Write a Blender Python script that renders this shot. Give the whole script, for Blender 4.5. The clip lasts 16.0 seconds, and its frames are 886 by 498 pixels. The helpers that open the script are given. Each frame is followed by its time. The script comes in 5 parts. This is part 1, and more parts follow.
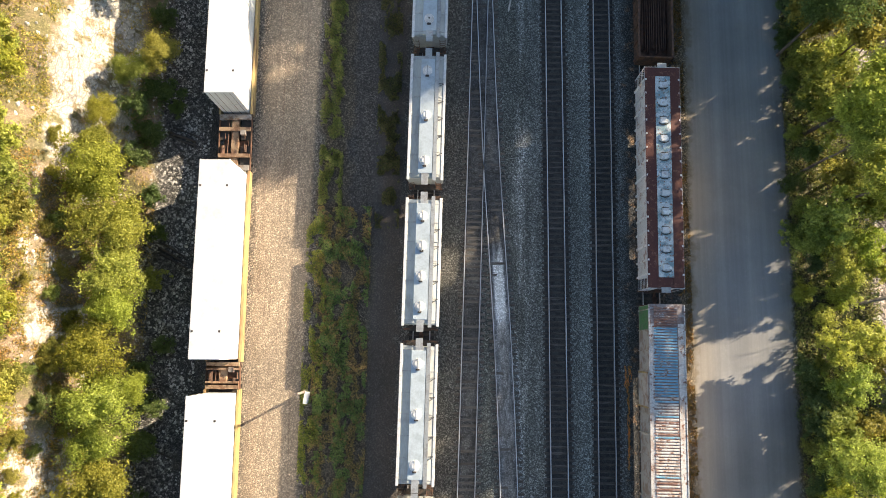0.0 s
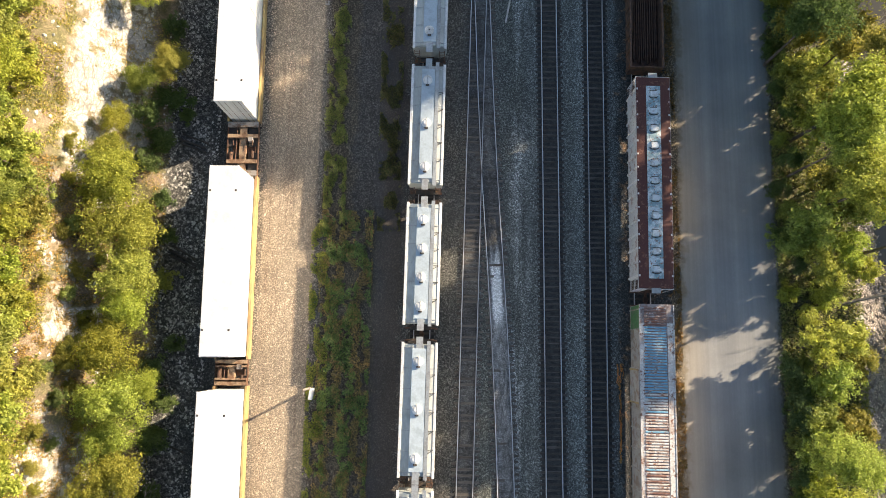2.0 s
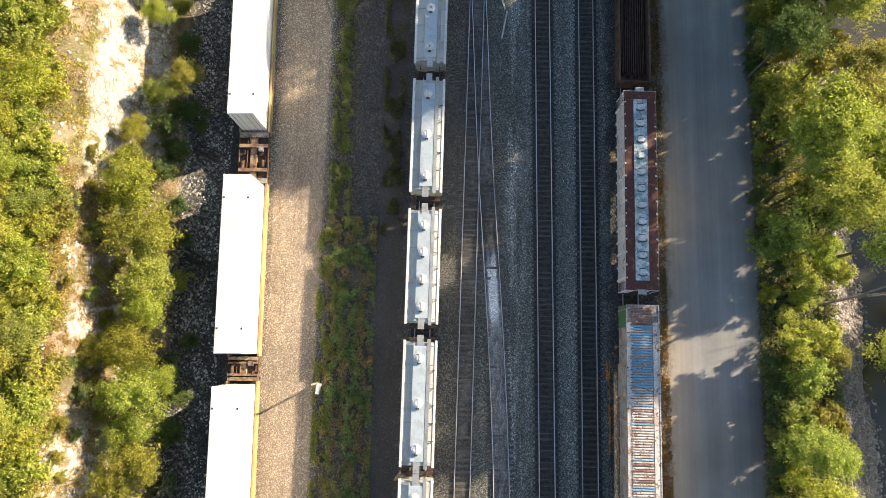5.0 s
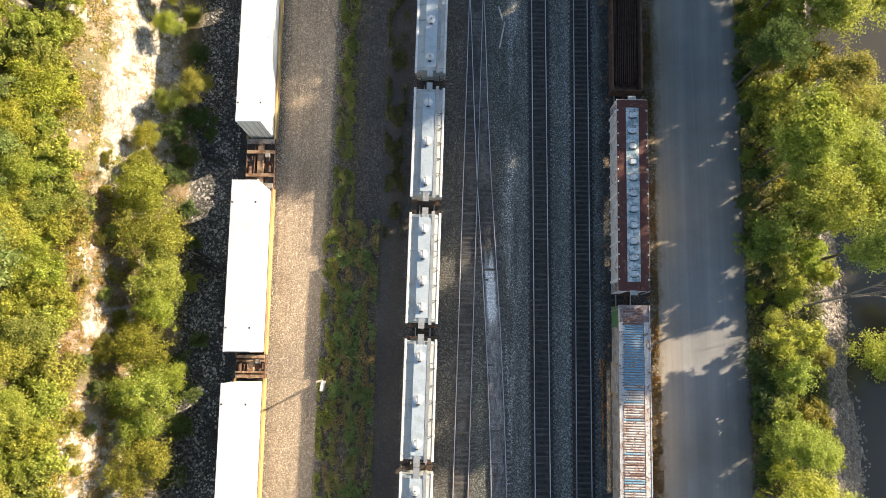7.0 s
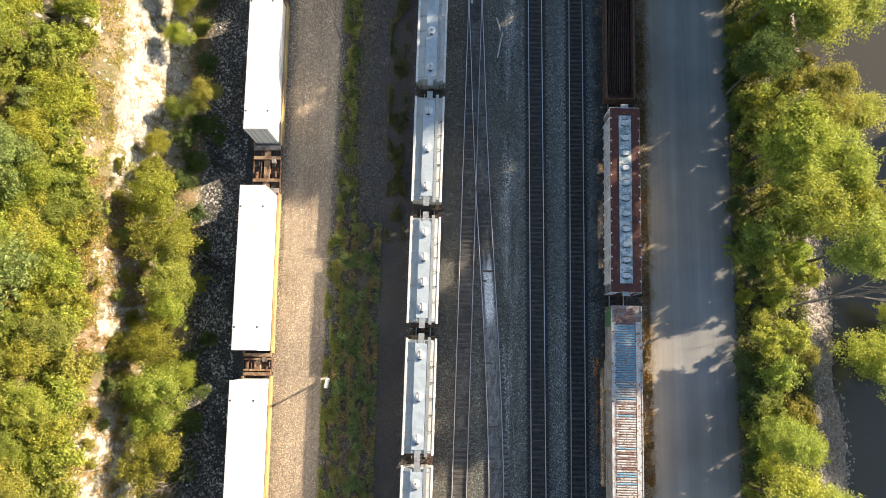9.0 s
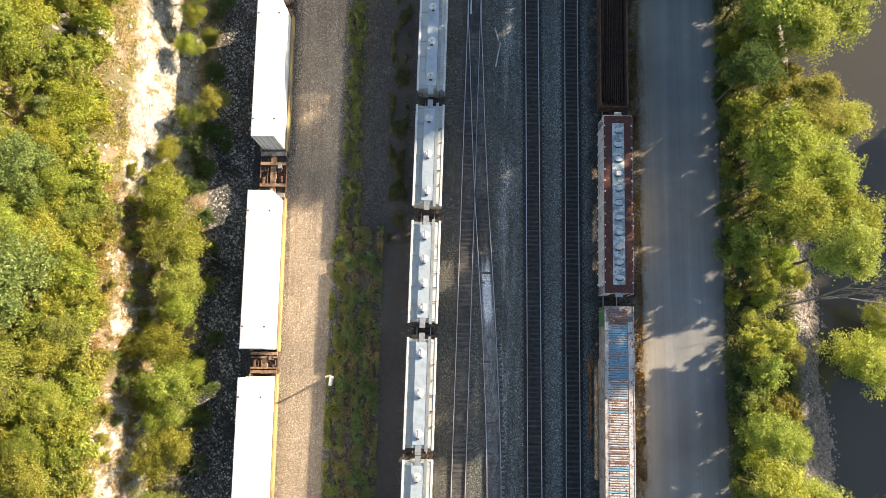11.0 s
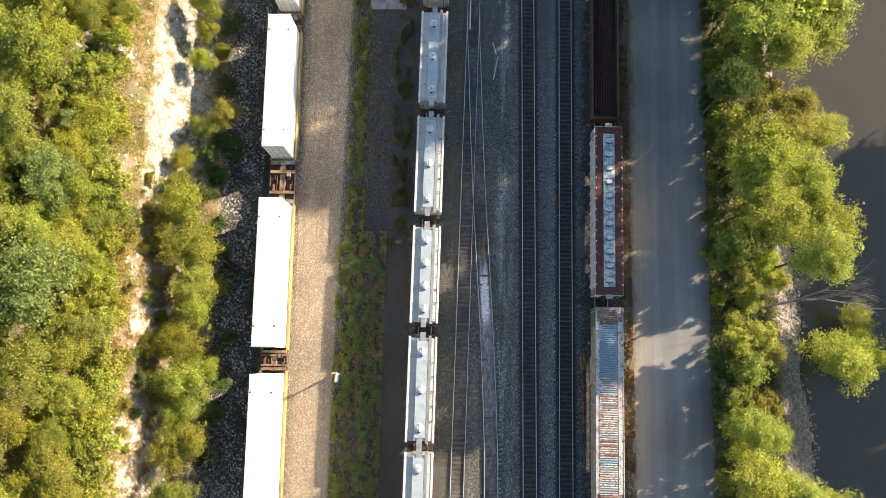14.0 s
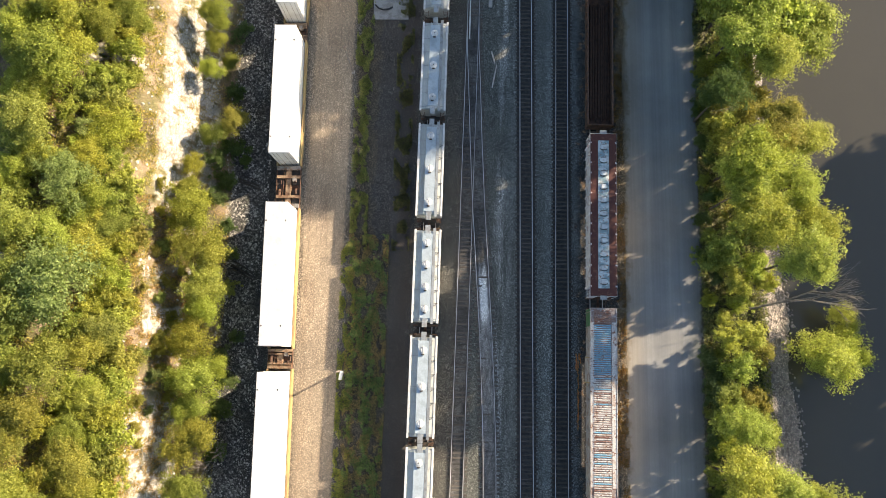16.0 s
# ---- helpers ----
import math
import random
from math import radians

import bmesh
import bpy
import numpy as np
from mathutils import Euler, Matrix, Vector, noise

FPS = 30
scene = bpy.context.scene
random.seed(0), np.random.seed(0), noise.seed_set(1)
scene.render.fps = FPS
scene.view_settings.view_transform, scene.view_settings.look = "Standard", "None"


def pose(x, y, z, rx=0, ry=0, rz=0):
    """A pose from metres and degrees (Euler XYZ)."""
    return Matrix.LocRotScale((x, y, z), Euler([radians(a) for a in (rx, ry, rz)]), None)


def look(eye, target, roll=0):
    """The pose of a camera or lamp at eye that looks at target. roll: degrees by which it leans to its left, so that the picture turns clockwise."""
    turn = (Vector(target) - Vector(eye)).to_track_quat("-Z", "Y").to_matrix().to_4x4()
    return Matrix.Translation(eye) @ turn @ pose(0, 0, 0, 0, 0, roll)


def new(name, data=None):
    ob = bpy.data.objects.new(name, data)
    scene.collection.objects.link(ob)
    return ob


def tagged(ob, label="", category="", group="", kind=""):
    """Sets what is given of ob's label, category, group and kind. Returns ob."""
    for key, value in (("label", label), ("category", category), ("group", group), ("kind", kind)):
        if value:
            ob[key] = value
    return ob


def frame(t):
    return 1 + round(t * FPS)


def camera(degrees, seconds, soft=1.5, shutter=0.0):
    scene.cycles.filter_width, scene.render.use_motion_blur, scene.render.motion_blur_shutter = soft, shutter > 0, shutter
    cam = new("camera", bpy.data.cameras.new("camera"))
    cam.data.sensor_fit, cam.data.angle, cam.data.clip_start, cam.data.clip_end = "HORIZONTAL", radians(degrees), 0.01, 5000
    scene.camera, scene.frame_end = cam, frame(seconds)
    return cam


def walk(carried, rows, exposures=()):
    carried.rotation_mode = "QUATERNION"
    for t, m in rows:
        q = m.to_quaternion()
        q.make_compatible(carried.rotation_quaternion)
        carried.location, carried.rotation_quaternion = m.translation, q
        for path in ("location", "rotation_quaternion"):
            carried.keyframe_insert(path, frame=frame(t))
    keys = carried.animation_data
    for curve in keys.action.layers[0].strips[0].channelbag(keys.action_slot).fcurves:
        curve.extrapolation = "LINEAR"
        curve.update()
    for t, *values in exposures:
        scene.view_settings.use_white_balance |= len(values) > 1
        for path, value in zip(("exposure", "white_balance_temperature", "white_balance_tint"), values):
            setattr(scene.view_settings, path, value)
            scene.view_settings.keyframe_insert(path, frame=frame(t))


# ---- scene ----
# A railway yard between a rocky hillside and a river, seen from a slowly climbing aerial camera. x: across the tracks, y: along them.
cam = camera(65.5, 16.0, soft=0.75)
# seconds, place, tilt from straight down, lean, spin
PATH = [
    (0.0, 0.091, -0.048, 62.512, 8.366, 0.603, 0.718),
    (0.5, 0.105, -0.110, 63.151, 8.384, 0.600, 0.725),
    (1.0, 0.121, -0.172, 63.793, 8.402, 0.599, 0.732),
    (1.5, 0.138, -0.233, 64.438, 8.420, 0.600, 0.739),
    (2.0, 0.158, -0.293, 65.087, 8.437, 0.602, 0.746),
    (2.5, 0.179, -0.353, 65.739, 8.454, 0.606, 0.752),
    (3.0, 0.201, -0.412, 66.394, 8.471, 0.611, 0.759),
    (3.5, 0.226, -0.471, 67.053, 8.487, 0.618, 0.766),
    (4.0, 0.252, -0.529, 67.715, 8.504, 0.626, 0.773),
    (4.5, 0.281, -0.587, 68.380, 8.519, 0.636, 0.779),
    (5.0, 0.310, -0.644, 69.048, 8.535, 0.647, 0.786),
    (5.5, 0.342, -0.700, 69.719, 8.550, 0.660, 0.793),
    (6.0, 0.376, -0.756, 70.393, 8.565, 0.674, 0.799),
    (6.5, 0.411, -0.812, 71.070, 8.580, 0.690, 0.806),
    (7.0, 0.448, -0.866, 71.750, 8.594, 0.708, 0.812),
    (7.5, 0.487, -0.921, 72.433, 8.608, 0.727, 0.819),
    (8.0, 0.527, -0.974, 73.119, 8.622, 0.747, 0.825),
    (8.5, 0.570, -1.028, 73.807, 8.635, 0.769, 0.832),
    (9.0, 0.614, -1.080, 74.499, 8.649, 0.792, 0.838),
    (9.5, 0.660, -1.132, 75.193, 8.661, 0.817, 0.845),
    (10.0, 0.708, -1.184, 75.890, 8.674, 0.844, 0.851),
    (10.5, 0.757, -1.235, 76.589, 8.686, 0.872, 0.857),
    (11.0, 0.809, -1.285, 77.292, 8.698, 0.902, 0.864),
    (11.5, 0.862, -1.335, 77.996, 8.710, 0.933, 0.870),
    (12.0, 0.917, -1.384, 78.704, 8.721, 0.965, 0.876),
    (12.5, 0.973, -1.433, 79.414, 8.732, 0.999, 0.883),
    (13.0, 1.032, -1.481, 80.126, 8.743, 1.035, 0.889),
    (13.5, 1.092, -1.528, 80.841, 8.754, 1.072, 0.895),
    (14.0, 1.154, -1.575, 81.558, 8.764, 1.111, 0.901),
    (14.5, 1.218, -1.622, 82.277, 8.774, 1.151, 0.908),
    (15.0, 1.283, -1.668, 82.999, 8.783, 1.193, 0.914),
    (15.5, 1.351, -1.713, 83.723, 8.793, 1.236, 0.920),
    (16.0, 1.420, -1.758, 84.450, 8.802, 1.281, 0.926),
]
EXPOSURE, SUN_STRENGTH, SKY_STRENGTH = 1.4, 5.0, 0.085
walk(cam, [(t, Matrix.Translation((x, y, z)) @ Matrix.Rotation(radians(a), 4, "X") @ Matrix.Rotation(radians(b), 4, "Y")
            @ Matrix.Rotation(radians(c), 4, "Z")) for t, x, y, z, a, b, c in PATH], exposures=[(0.0, EXPOSURE), (16.0, EXPOSURE)])

# ---- sun and sky ----
SUN_ELEVATION, SUN_AZIMUTH = radians(18.3), math.atan2(0.88, 0.475)
SUN_WAY = Vector((math.sin(SUN_AZIMUTH) * math.cos(SUN_ELEVATION), math.cos(SUN_AZIMUTH) * math.cos(SUN_ELEVATION), math.sin(SUN_ELEVATION)))
world = bpy.data.worlds.new("sky")
scene.world = world
world.use_nodes = True
sky = world.node_tree.nodes.new("ShaderNodeTexSky")
sky.sky_type, sky.sun_disc, sky.sun_elevation, sky.sun_rotation = "NISHITA", False, SUN_ELEVATION, SUN_AZIMUTH
backing = world.node_tree.nodes["Background"]
backing.inputs["Strength"].default_value = SKY_STRENGTH
world.node_tree.links.new(sky.outputs["Color"], backing.inputs["Color"])
lamp = bpy.data.lights.new("sun", "SUN")
lamp.energy, lamp.angle, lamp.color = SUN_STRENGTH, radians(0.6), (1.0, 0.815, 0.59)
new("sun", lamp).matrix_basis = look(SUN_WAY * 300, (0, 0, 0))


# ---- materials ----
class Nodes:
    """Short words for building a node material."""

    def __init__(self, name):
        self.material = bpy.data.materials.new(name)
        self.material.use_nodes = True
        self.tree = self.material.node_tree
        self.shader = self.tree.nodes["Principled BSDF"]
        self.place = self.node("ShaderNodeNewGeometry").outputs["Position"]

    def node(self, kind, **inputs):
        n = self.tree.nodes.new(kind)
        for key, value in inputs.items():
            self.put(n.inputs[key.replace("_", " ")], value)
        return n

    def put(self, socket, value):
        if isinstance(value, bpy.types.NodeSocket):
            self.tree.links.new(value, socket)
        else:
            socket.default_value = value

    def math(self, operation, a, b=0.0, clamp=False):
        n = self.tree.nodes.new("ShaderNodeMath")
        n.operation, n.use_clamp = operation, clamp
        self.put(n.inputs[0], a), self.put(n.inputs[1], b)
        return n.outputs[0]

    def stretch(self, where, x, y, z):
        n = self.tree.nodes.new("ShaderNodeVectorMath")
        n.operation = "MULTIPLY"
        self.put(n.inputs[0], where)
        n.inputs[1].default_value = (x, y, z)
        return n.outputs[0]

    def noise(self, scale, detail=3.0, where=None, rough=0.55):
        return self.node("ShaderNodeTexNoise", Vector=where or self.place, Scale=scale, Detail=detail, Roughness=rough).outputs["Fac"]

    def cells(self, scale, where=None, feature="F1"):
        n = self.node("ShaderNodeTexVoronoi", Vector=where or self.place, Scale=scale)
        n.feature = feature
        return n

    def step(self, value, low, high, out_low=0.0, out_high=1.0):
        n = self.tree.nodes.new("ShaderNodeMapRange")
        n.interpolation_type = "SMOOTHSTEP"
        for key, v in zip(("Value", "From Min", "From Max", "To Min", "To Max"), (value, low, high, out_low, out_high)):
            self.put(n.inputs[key], v)
        return n.outputs[0]

    def mix(self, fac, a, b, blend="MIX"):
        n = self.tree.nodes.new("ShaderNodeMix")
        n.data_type, n.blend_type = "RGBA", blend
        self.put(n.inputs["Factor"], fac)
        for key, v in (("A", a), ("B", b)):
            socket = [s for s in n.inputs if s.name == key and s.type == "RGBA"][0]
            self.put(socket, (*v, 1.0) if isinstance(v, tuple) else v)
        return [s for s in n.outputs if s.type == "RGBA"][0]

    def dim(self, colour, value):
        """Colour times a grey value."""
        n = self.tree.nodes.new("ShaderNodeCombineColor")
        for s in n.inputs:
            self.put(s, value)
        return self.mix(1.0, colour, n.outputs[0], "MULTIPLY")

    def bump(self, height, distance, strength=1.0):
        n = self.node("ShaderNodeBump", Height=height, Distance=distance, Strength=strength)
        self.put(self.shader.inputs["Normal"], n.outputs[0])

    def done(self, colour, rough=0.8, metal=0.0):
        self.put(self.shader.inputs["Base Color"], (*colour, 1.0) if isinstance(colour, tuple) else colour)
        self.put(self.shader.inputs["Roughness"], rough)
        self.put(self.shader.inputs["Metallic"], metal)
        return self.material


def weathered(name, colour, stain, amount=0.4, scale=1.2, rough=0.6, metal=0.0, streak=(1, 1, 1), spread=0.15, bump=0.01):
    """Paint, steel or wood: a colour with stains at a large scale and grain at a small one."""
    m = Nodes(name)
    where = m.stretch(m.place, *streak)
    patches = m.step(m.noise(scale, 5.0, where, 0.65), 0.62 - amount * 0.4, 0.72 - amount * 0.25)
    grain = m.step(m.noise(scale * 9, 3.0, where), 0.25, 0.75, 1 - spread, 1 + spread)
    piece = m.math("ADD", m.math("MULTIPLY", m.node("ShaderNodeObjectInfo").outputs["Random"], 0.24), 0.88)
    tone = m.dim(m.dim(m.mix(patches, colour, stain), grain), piece)
    m.bump(m.noise(scale * 12, 3.0, where), bump)
    return m.done(tone, m.step(m.noise(scale * 3), 0.3, 0.7, rough - 0.1, min(rough + 0.12, 1.0)), metal)


def ground_material():
    m = Nodes("yard_ground")
    split = m.node("ShaderNodeSeparateXYZ", Vector=m.place)
    wander = m.math("MULTIPLY", m.math("SUBTRACT", m.noise(0.45, 4.0), 0.5), 2.4)
    fray = m.math("MULTIPLY", m.math("SUBTRACT", m.noise(2.6, 4.0), 0.5), 0.9)
    lean = m.math("MULTIPLY", split.outputs["Y"], 0.012)
    across = m.math("SUBTRACT", m.math("ADD", m.math("ADD", split.outputs["X"], wander), fray), lean)
    tight = m.math("SUBTRACT", m.math("ADD", split.outputs["X"], m.math("MULTIPLY", fray, 0.7)), lean)
    along = m.stretch(m.place, 1.0, 0.06, 1.0)
    streaks = m.noise(1.6, 4.0, along)
    broad = m.noise(0.23, 4.0)

    def band(low, high, soft=0.5, line=None):
        line = line or tight
        return m.math("MULTIPLY", m.step(line, low - soft, low + soft), m.step(line, high - soft, high + soft, 1.0, 0.0))

    colour = m.mix(broad, (0.112, 0.117, 0.102), (0.148, 0.152, 0.135))
    # brown cinders between the stone beds
    colour = m.mix(m.math("MULTIPLY", band(-6.2, 1.4, 0.7, across), m.step(m.noise(0.5, 4.0), 0.3, 0.7, 0.4, 0.9)), colour, (0.108, 0.099, 0.088))
    colour = m.mix(m.math("MULTIPLY", band(-7.4, -4.4, 0.5, across), 0.85), colour, (0.10, 0.08, 0.066))
    # pinkish stone of the service strip beside the main line
    colour = m.mix(band(-19.0, -12.9, 0.35), colour, m.mix(m.noise(0.9, 5.0, along), (0.30, 0.245, 0.18), (0.40, 0.328, 0.248)))
    ruts = m.math("MULTIPLY", band(-17.6, -14.6, 0.5), m.step(streaks, 0.55, 0.68))
    colour = m.mix(m.math("MULTIPLY", ruts, 0.5), colour, (0.25, 0.185, 0.14))
    wheel = m.math("MULTIPLY", band(-17.8, -13.4, 0.3), m.step(m.noise(4.5, 3.0, m.stretch(m.place, 1.0, 0.02, 1.0)), 0.54, 0.64))
    colour = m.mix(m.math("MULTIPLY", wheel, 0.45), colour, (0.22, 0.165, 0.125))
    colour = m.mix(m.math("MULTIPLY", band(-13.0, -12.3, 0.25), 0.8), colour, (0.16, 0.145, 0.13))
    # dark earth of the weedy strip and of the path in it
    colour = m.mix(band(-12.3, -7.0, 0.4, across), colour, (0.12, 0.10, 0.072))
    path = m.math("MULTIPLY", band(-9.5, -6.6, 0.5, across), m.step(split.outputs["Y"], 8.0, 14.0))
    colour = m.mix(m.math("MULTIPLY", path, 0.9), colour, m.mix(m.noise(1.2, 4.0), (0.075, 0.07, 0.066), (0.105, 0.10, 0.095)))
    # pale dusty streaks by the turnout, sandy beds of the sunk tracks
    colour = m.mix(m.math("MULTIPLY", band(5.9, 8.2, 0.6, across), m.math("MULTIPLY", m.step(streaks, 0.40, 0.60), m.step(m.noise(5.0, 4.0), 0.42, 0.58, 0.35, 1.0))), colour, (0.40, 0.41, 0.395))
    # blue-grey stone by the two open tracks
    colour = m.mix(m.math("MULTIPLY", band(6.8, 16.8, 0.5), 0.75), colour, m.mix(m.noise(0.7, 3.0, along), (0.098, 0.106, 0.098), (0.152, 0.158, 0.146)))
    colour = m.mix(m.math("MULTIPLY", band(11.9, 13.2, 0.35), 0.6), colour, (0.185, 0.20, 0.192))
    colour = m.mix(m.math("MULTIPLY", band(15.3, 16.3, 0.35), 0.5), colour, (0.13, 0.14, 0.145))
    colour = m.mix(m.math("MULTIPLY", band(16.1, 21.8, 0.4, across), 0.9), colour, m.mix(m.step(m.noise(1.1, 5.0), 0.52, 0.66), (0.055, 0.055, 0.055), (0.21, 0.13, 0.075)))
    # graded dirt road
    track = m.mix(m.noise(0.35, 5.0, along), (0.235, 0.242, 0.245), (0.295, 0.30, 0.30))
    lines = m.step(m.noise(3.2, 3.0, m.stretch(m.place, 1.0, 0.012, 1.0)), 0.35, 0.65, 0.95, 1.04)
    track = m.mix(m.math("MULTIPLY", m.step(tight, 22.6, 25.2, 1.0, 0.0), 0.7), track, m.mix(m.noise(0.8, 5.0, along), (0.31, 0.28, 0.235), (0.40, 0.355, 0.295)))
    worn = m.math("MAXIMUM", band(24.4, 25.3, 0.4), band(27.0, 27.9, 0.4))
    track = m.mix(m.math("MULTIPLY", worn, m.step(m.noise(0.5, 4.0, along), 0.35, 0.65, 0.15, 0.5)), track, (0.37, 0.365, 0.36))
    # tree-side edge painted darker, for the shade of the trees beside it
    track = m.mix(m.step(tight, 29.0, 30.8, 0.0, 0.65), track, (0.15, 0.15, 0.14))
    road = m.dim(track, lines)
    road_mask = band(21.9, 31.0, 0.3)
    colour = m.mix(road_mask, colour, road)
    colour = m.mix(m.math("MULTIPLY", band(20.9, 22.2, 0.35, across), 0.8), colour, m.mix(m.noise(1.8, 4.0), (0.13, 0.12, 0.08), (0.30, 0.22, 0.14)))
    # river bank: leaf mould, then stones by the water
    bank = m.step(across, 30.7, 31.5)
    colour = m.mix(bank, colour, m.mix(m.noise(0.9, 5.0), (0.05, 0.055, 0.028), (0.13, 0.12, 0.06)))
    colour = m.mix(m.step(across, 38.4, 39.8), colour, m.mix(m.noise(1.4, 5.0), (0.25, 0.215, 0.19), (0.34, 0.30, 0.265)))
    # rubble below the hillside
    colour = m.mix(m.step(across, -22.2, -21.2, 1.0, 0.0), colour, (0.07, 0.068, 0.064))
    rubble = m.math("MULTIPLY", m.step(across, -24.4, -23.2, 1.0, 0.0), m.step(m.noise(2.6, 4.0), 0.48, 0.58))
    colour = m.mix(rubble, colour, (0.21, 0.205, 0.19))
    # hillside: dry soil and grass with bare pale limestone
    hill = m.step(across, -28.4, -27.2, 1.0, 0.0)
    colour = m.mix(hill, colour, m.mix(m.step(m.noise(0.5, 5.0), 0.38, 0.62), (0.14, 0.125, 0.055), (0.27, 0.20, 0.135)))
    cliff = m.math("MULTIPLY", m.step(m.math("ADD", across, m.step(split.outputs["Y"], 12.0, 18.0, 1.6, 0.0)), -29.9, -28.9, 1.0, 0.0), m.step(across, -34.9, -33.9))
    south = m.step(split.outputs["Y"], -8.5, -6.5, 1.0, 0.0)
    gap = m.math("MAXIMUM", m.step(m.noise(0.24, 3.0), 0.49, 0.56), south)
    north = m.step(split.outputs["Y"], 15.5, 19.5)
    bare = m.math("MULTIPLY", cliff, m.math("MAXIMUM", north, gap))
    bare = m.math("MULTIPLY", bare, m.step(m.noise(0.9, 6.0), 0.38, 0.50))
    cracks = m.step(m.cells(1.3, m.stretch(m.place, 1.0, 0.7, 1.6), "DISTANCE_TO_EDGE").outputs["Distance"], 0.0, 0.09, 0.55, 1.0)
    stone = m.dim(m.mix(m.noise(1.1, 6.0), (0.34, 0.31, 0.27), (0.55, 0.525, 0.47)), cracks)
    colour = m.mix(bare, colour, stone)
    # single stones
    smooth = m.math("MAXIMUM", m.math("MULTIPLY", road_mask, 0.96), m.math("MULTIPLY", hill, 0.6))
    smooth = m.math("MAXIMUM", smooth, m.math("MULTIPLY", band(-18.0, -12.9, 0.3), 0.42))
    smooth = m.math("MAXIMUM", smooth, m.math("MULTIPLY", band(-7.3, -4.5, 0.5, across), 0.65))
    grit = m.cells(15.0)
    bits = m.node("ShaderNodeSeparateColor", Color=grit.outputs["Color"]).outputs[0]
    speck = m.math("ADD", m.math("MULTIPLY", m.math("POWER", bits, 3.0), 2.1), 0.5)
    fleck = m.node("ShaderNodeSeparateColor", Color=m.cells(9.0).outputs["Color"]).outputs[1]
    speck = m.math("ADD", speck, m.math("MULTIPLY", m.step(fleck, 0.90, 0.93), 1.2))
    speck = m.math("ADD", m.math("MULTIPLY", speck, m.math("SUBTRACT", 1.0, smooth)), smooth)
    colour = m.dim(colour, speck)
    colour = m.dim(colour, m.step(m.noise(0.12, 4.0), 0.3, 0.7, 0.85, 1.15))
    height = m.math("MULTIPLY", m.math("SUBTRACT", 1.0, grit.outputs["Distance"]), m.math("SUBTRACT", 1.0, smooth))
    m.bump(m.math("ADD", height, m.math("MULTIPLY", m.noise(1.5, 6.0), m.math("ADD", hill, 0.12))), 0.09)
    return m.done(colour, 0.92)


def leaf_material(name, base, other, weight=0.35):
    """Leaves: tinted by the plant, varied from leaf to leaf and from clump to clump, part of the light passing through."""
    m = Nodes(name)
    island = m.node("ShaderNodeNewGeometry").outputs["Random Per Island"]
    about = m.node("ShaderNodeObjectInfo")
    blend = m.math("MULTIPLY", m.math("ADD", island, m.noise(0.55, 3.0)), 0.5)
    colour = m.mix(m.step(blend, 0.25, 0.75), base, other)
    colour = m.mix(1.0, colour, about.outputs["Color"], "MULTIPLY")
    colour = m.dim(colour, m.step(island, 0.0, 1.0, 0.9, 1.1))
    m.done(colour, 0.5)
    m.put(m.shader.inputs["Specular IOR Level"], 0.25)
    clear = m.node("ShaderNodeBsdfTranslucent", Color=colour)
    both = m.node("ShaderNodeMixShader", Fac=weight)
    m.tree.links.new(m.shader.outputs[0], both.inputs[1])
    m.tree.links.new(clear.outputs[0], both.inputs[2])
    m.tree.links.new(both.outputs[0], m.tree.nodes["Material Output"].inputs["Surface"])
    return m.material


def water_material():
    m = Nodes("river_water")
    colour = m.mix(m.noise(0.06, 4.0), (0.062, 0.060, 0.050), (0.090, 0.082, 0.065))
    m.bump(m.noise(1.5, 4.0), 0.03, 0.35)
    return m.done(colour, 0.12)


def roof_rust(name, paint, rust, bare, share, worn=0.56, grain=2.3):
    """Old car roof: paint worn through to rust, with bare bleached metal."""
    m = Nodes(name)
    edge = m.step(m.noise(0.3 * grain, 6.0, None, 0.7), share - 0.06, share + 0.06)
    colour = m.mix(edge, paint, rust)
    colour = m.mix(m.step(m.noise(grain, 5.0, None, 0.7), worn, worn + 0.07), colour, bare)
    colour = m.dim(colour, m.step(m.noise(9.0, 3.0), 0.2, 0.8, 0.75, 1.25))
    m.bump(m.noise(14.0, 3.0), 0.01)
    return m.done(colour, 0.65)


GROUND = ground_material()
WATER = water_material()
LEAF = leaf_material("leaves", (0.232, 0.262, 0.066), (0.39, 0.41, 0.11), 0.52)
WEED = leaf_material("weed_leaves", (0.085, 0.105, 0.04), (0.24, 0.20, 0.095))
BARK = weathered("bark", (0.16, 0.125, 0.095), (0.085, 0.066, 0.05), 0.5, 2.0, 0.9)
PALEWOOD = weathered("pale_plank", (0.62, 0.59, 0.54), (0.45, 0.42, 0.37), 0.4, 3.0, 0.9)
DEADWOOD = weathered("dead_wood", (0.33, 0.29, 0.25), (0.19, 0.16, 0.13), 0.4, 3.0, 0.9)
STONE = weathered("pale_stone", (0.72, 0.70, 0.66), (0.46, 0.44, 0.40), 0.5, 1.5, 0.9, spread=0.25)
SHORESTONE = weathered("shore_stone", (0.36, 0.32, 0.285), (0.21, 0.18, 0.16), 0.5, 1.5, 0.9, spread=0.3)
RAIL = weathered("rail_steel", (0.20, 0.17, 0.15), (0.10, 0.07, 0.055), 0.5, 2.0, 0.45, 0.3, (1, 0.1, 1))
RAILTOP = weathered("rail_head", (0.56, 0.58, 0.59), (0.40, 0.39, 0.38), 0.3, 2.0, 0.38, 0.15, (1, 0.05, 1))
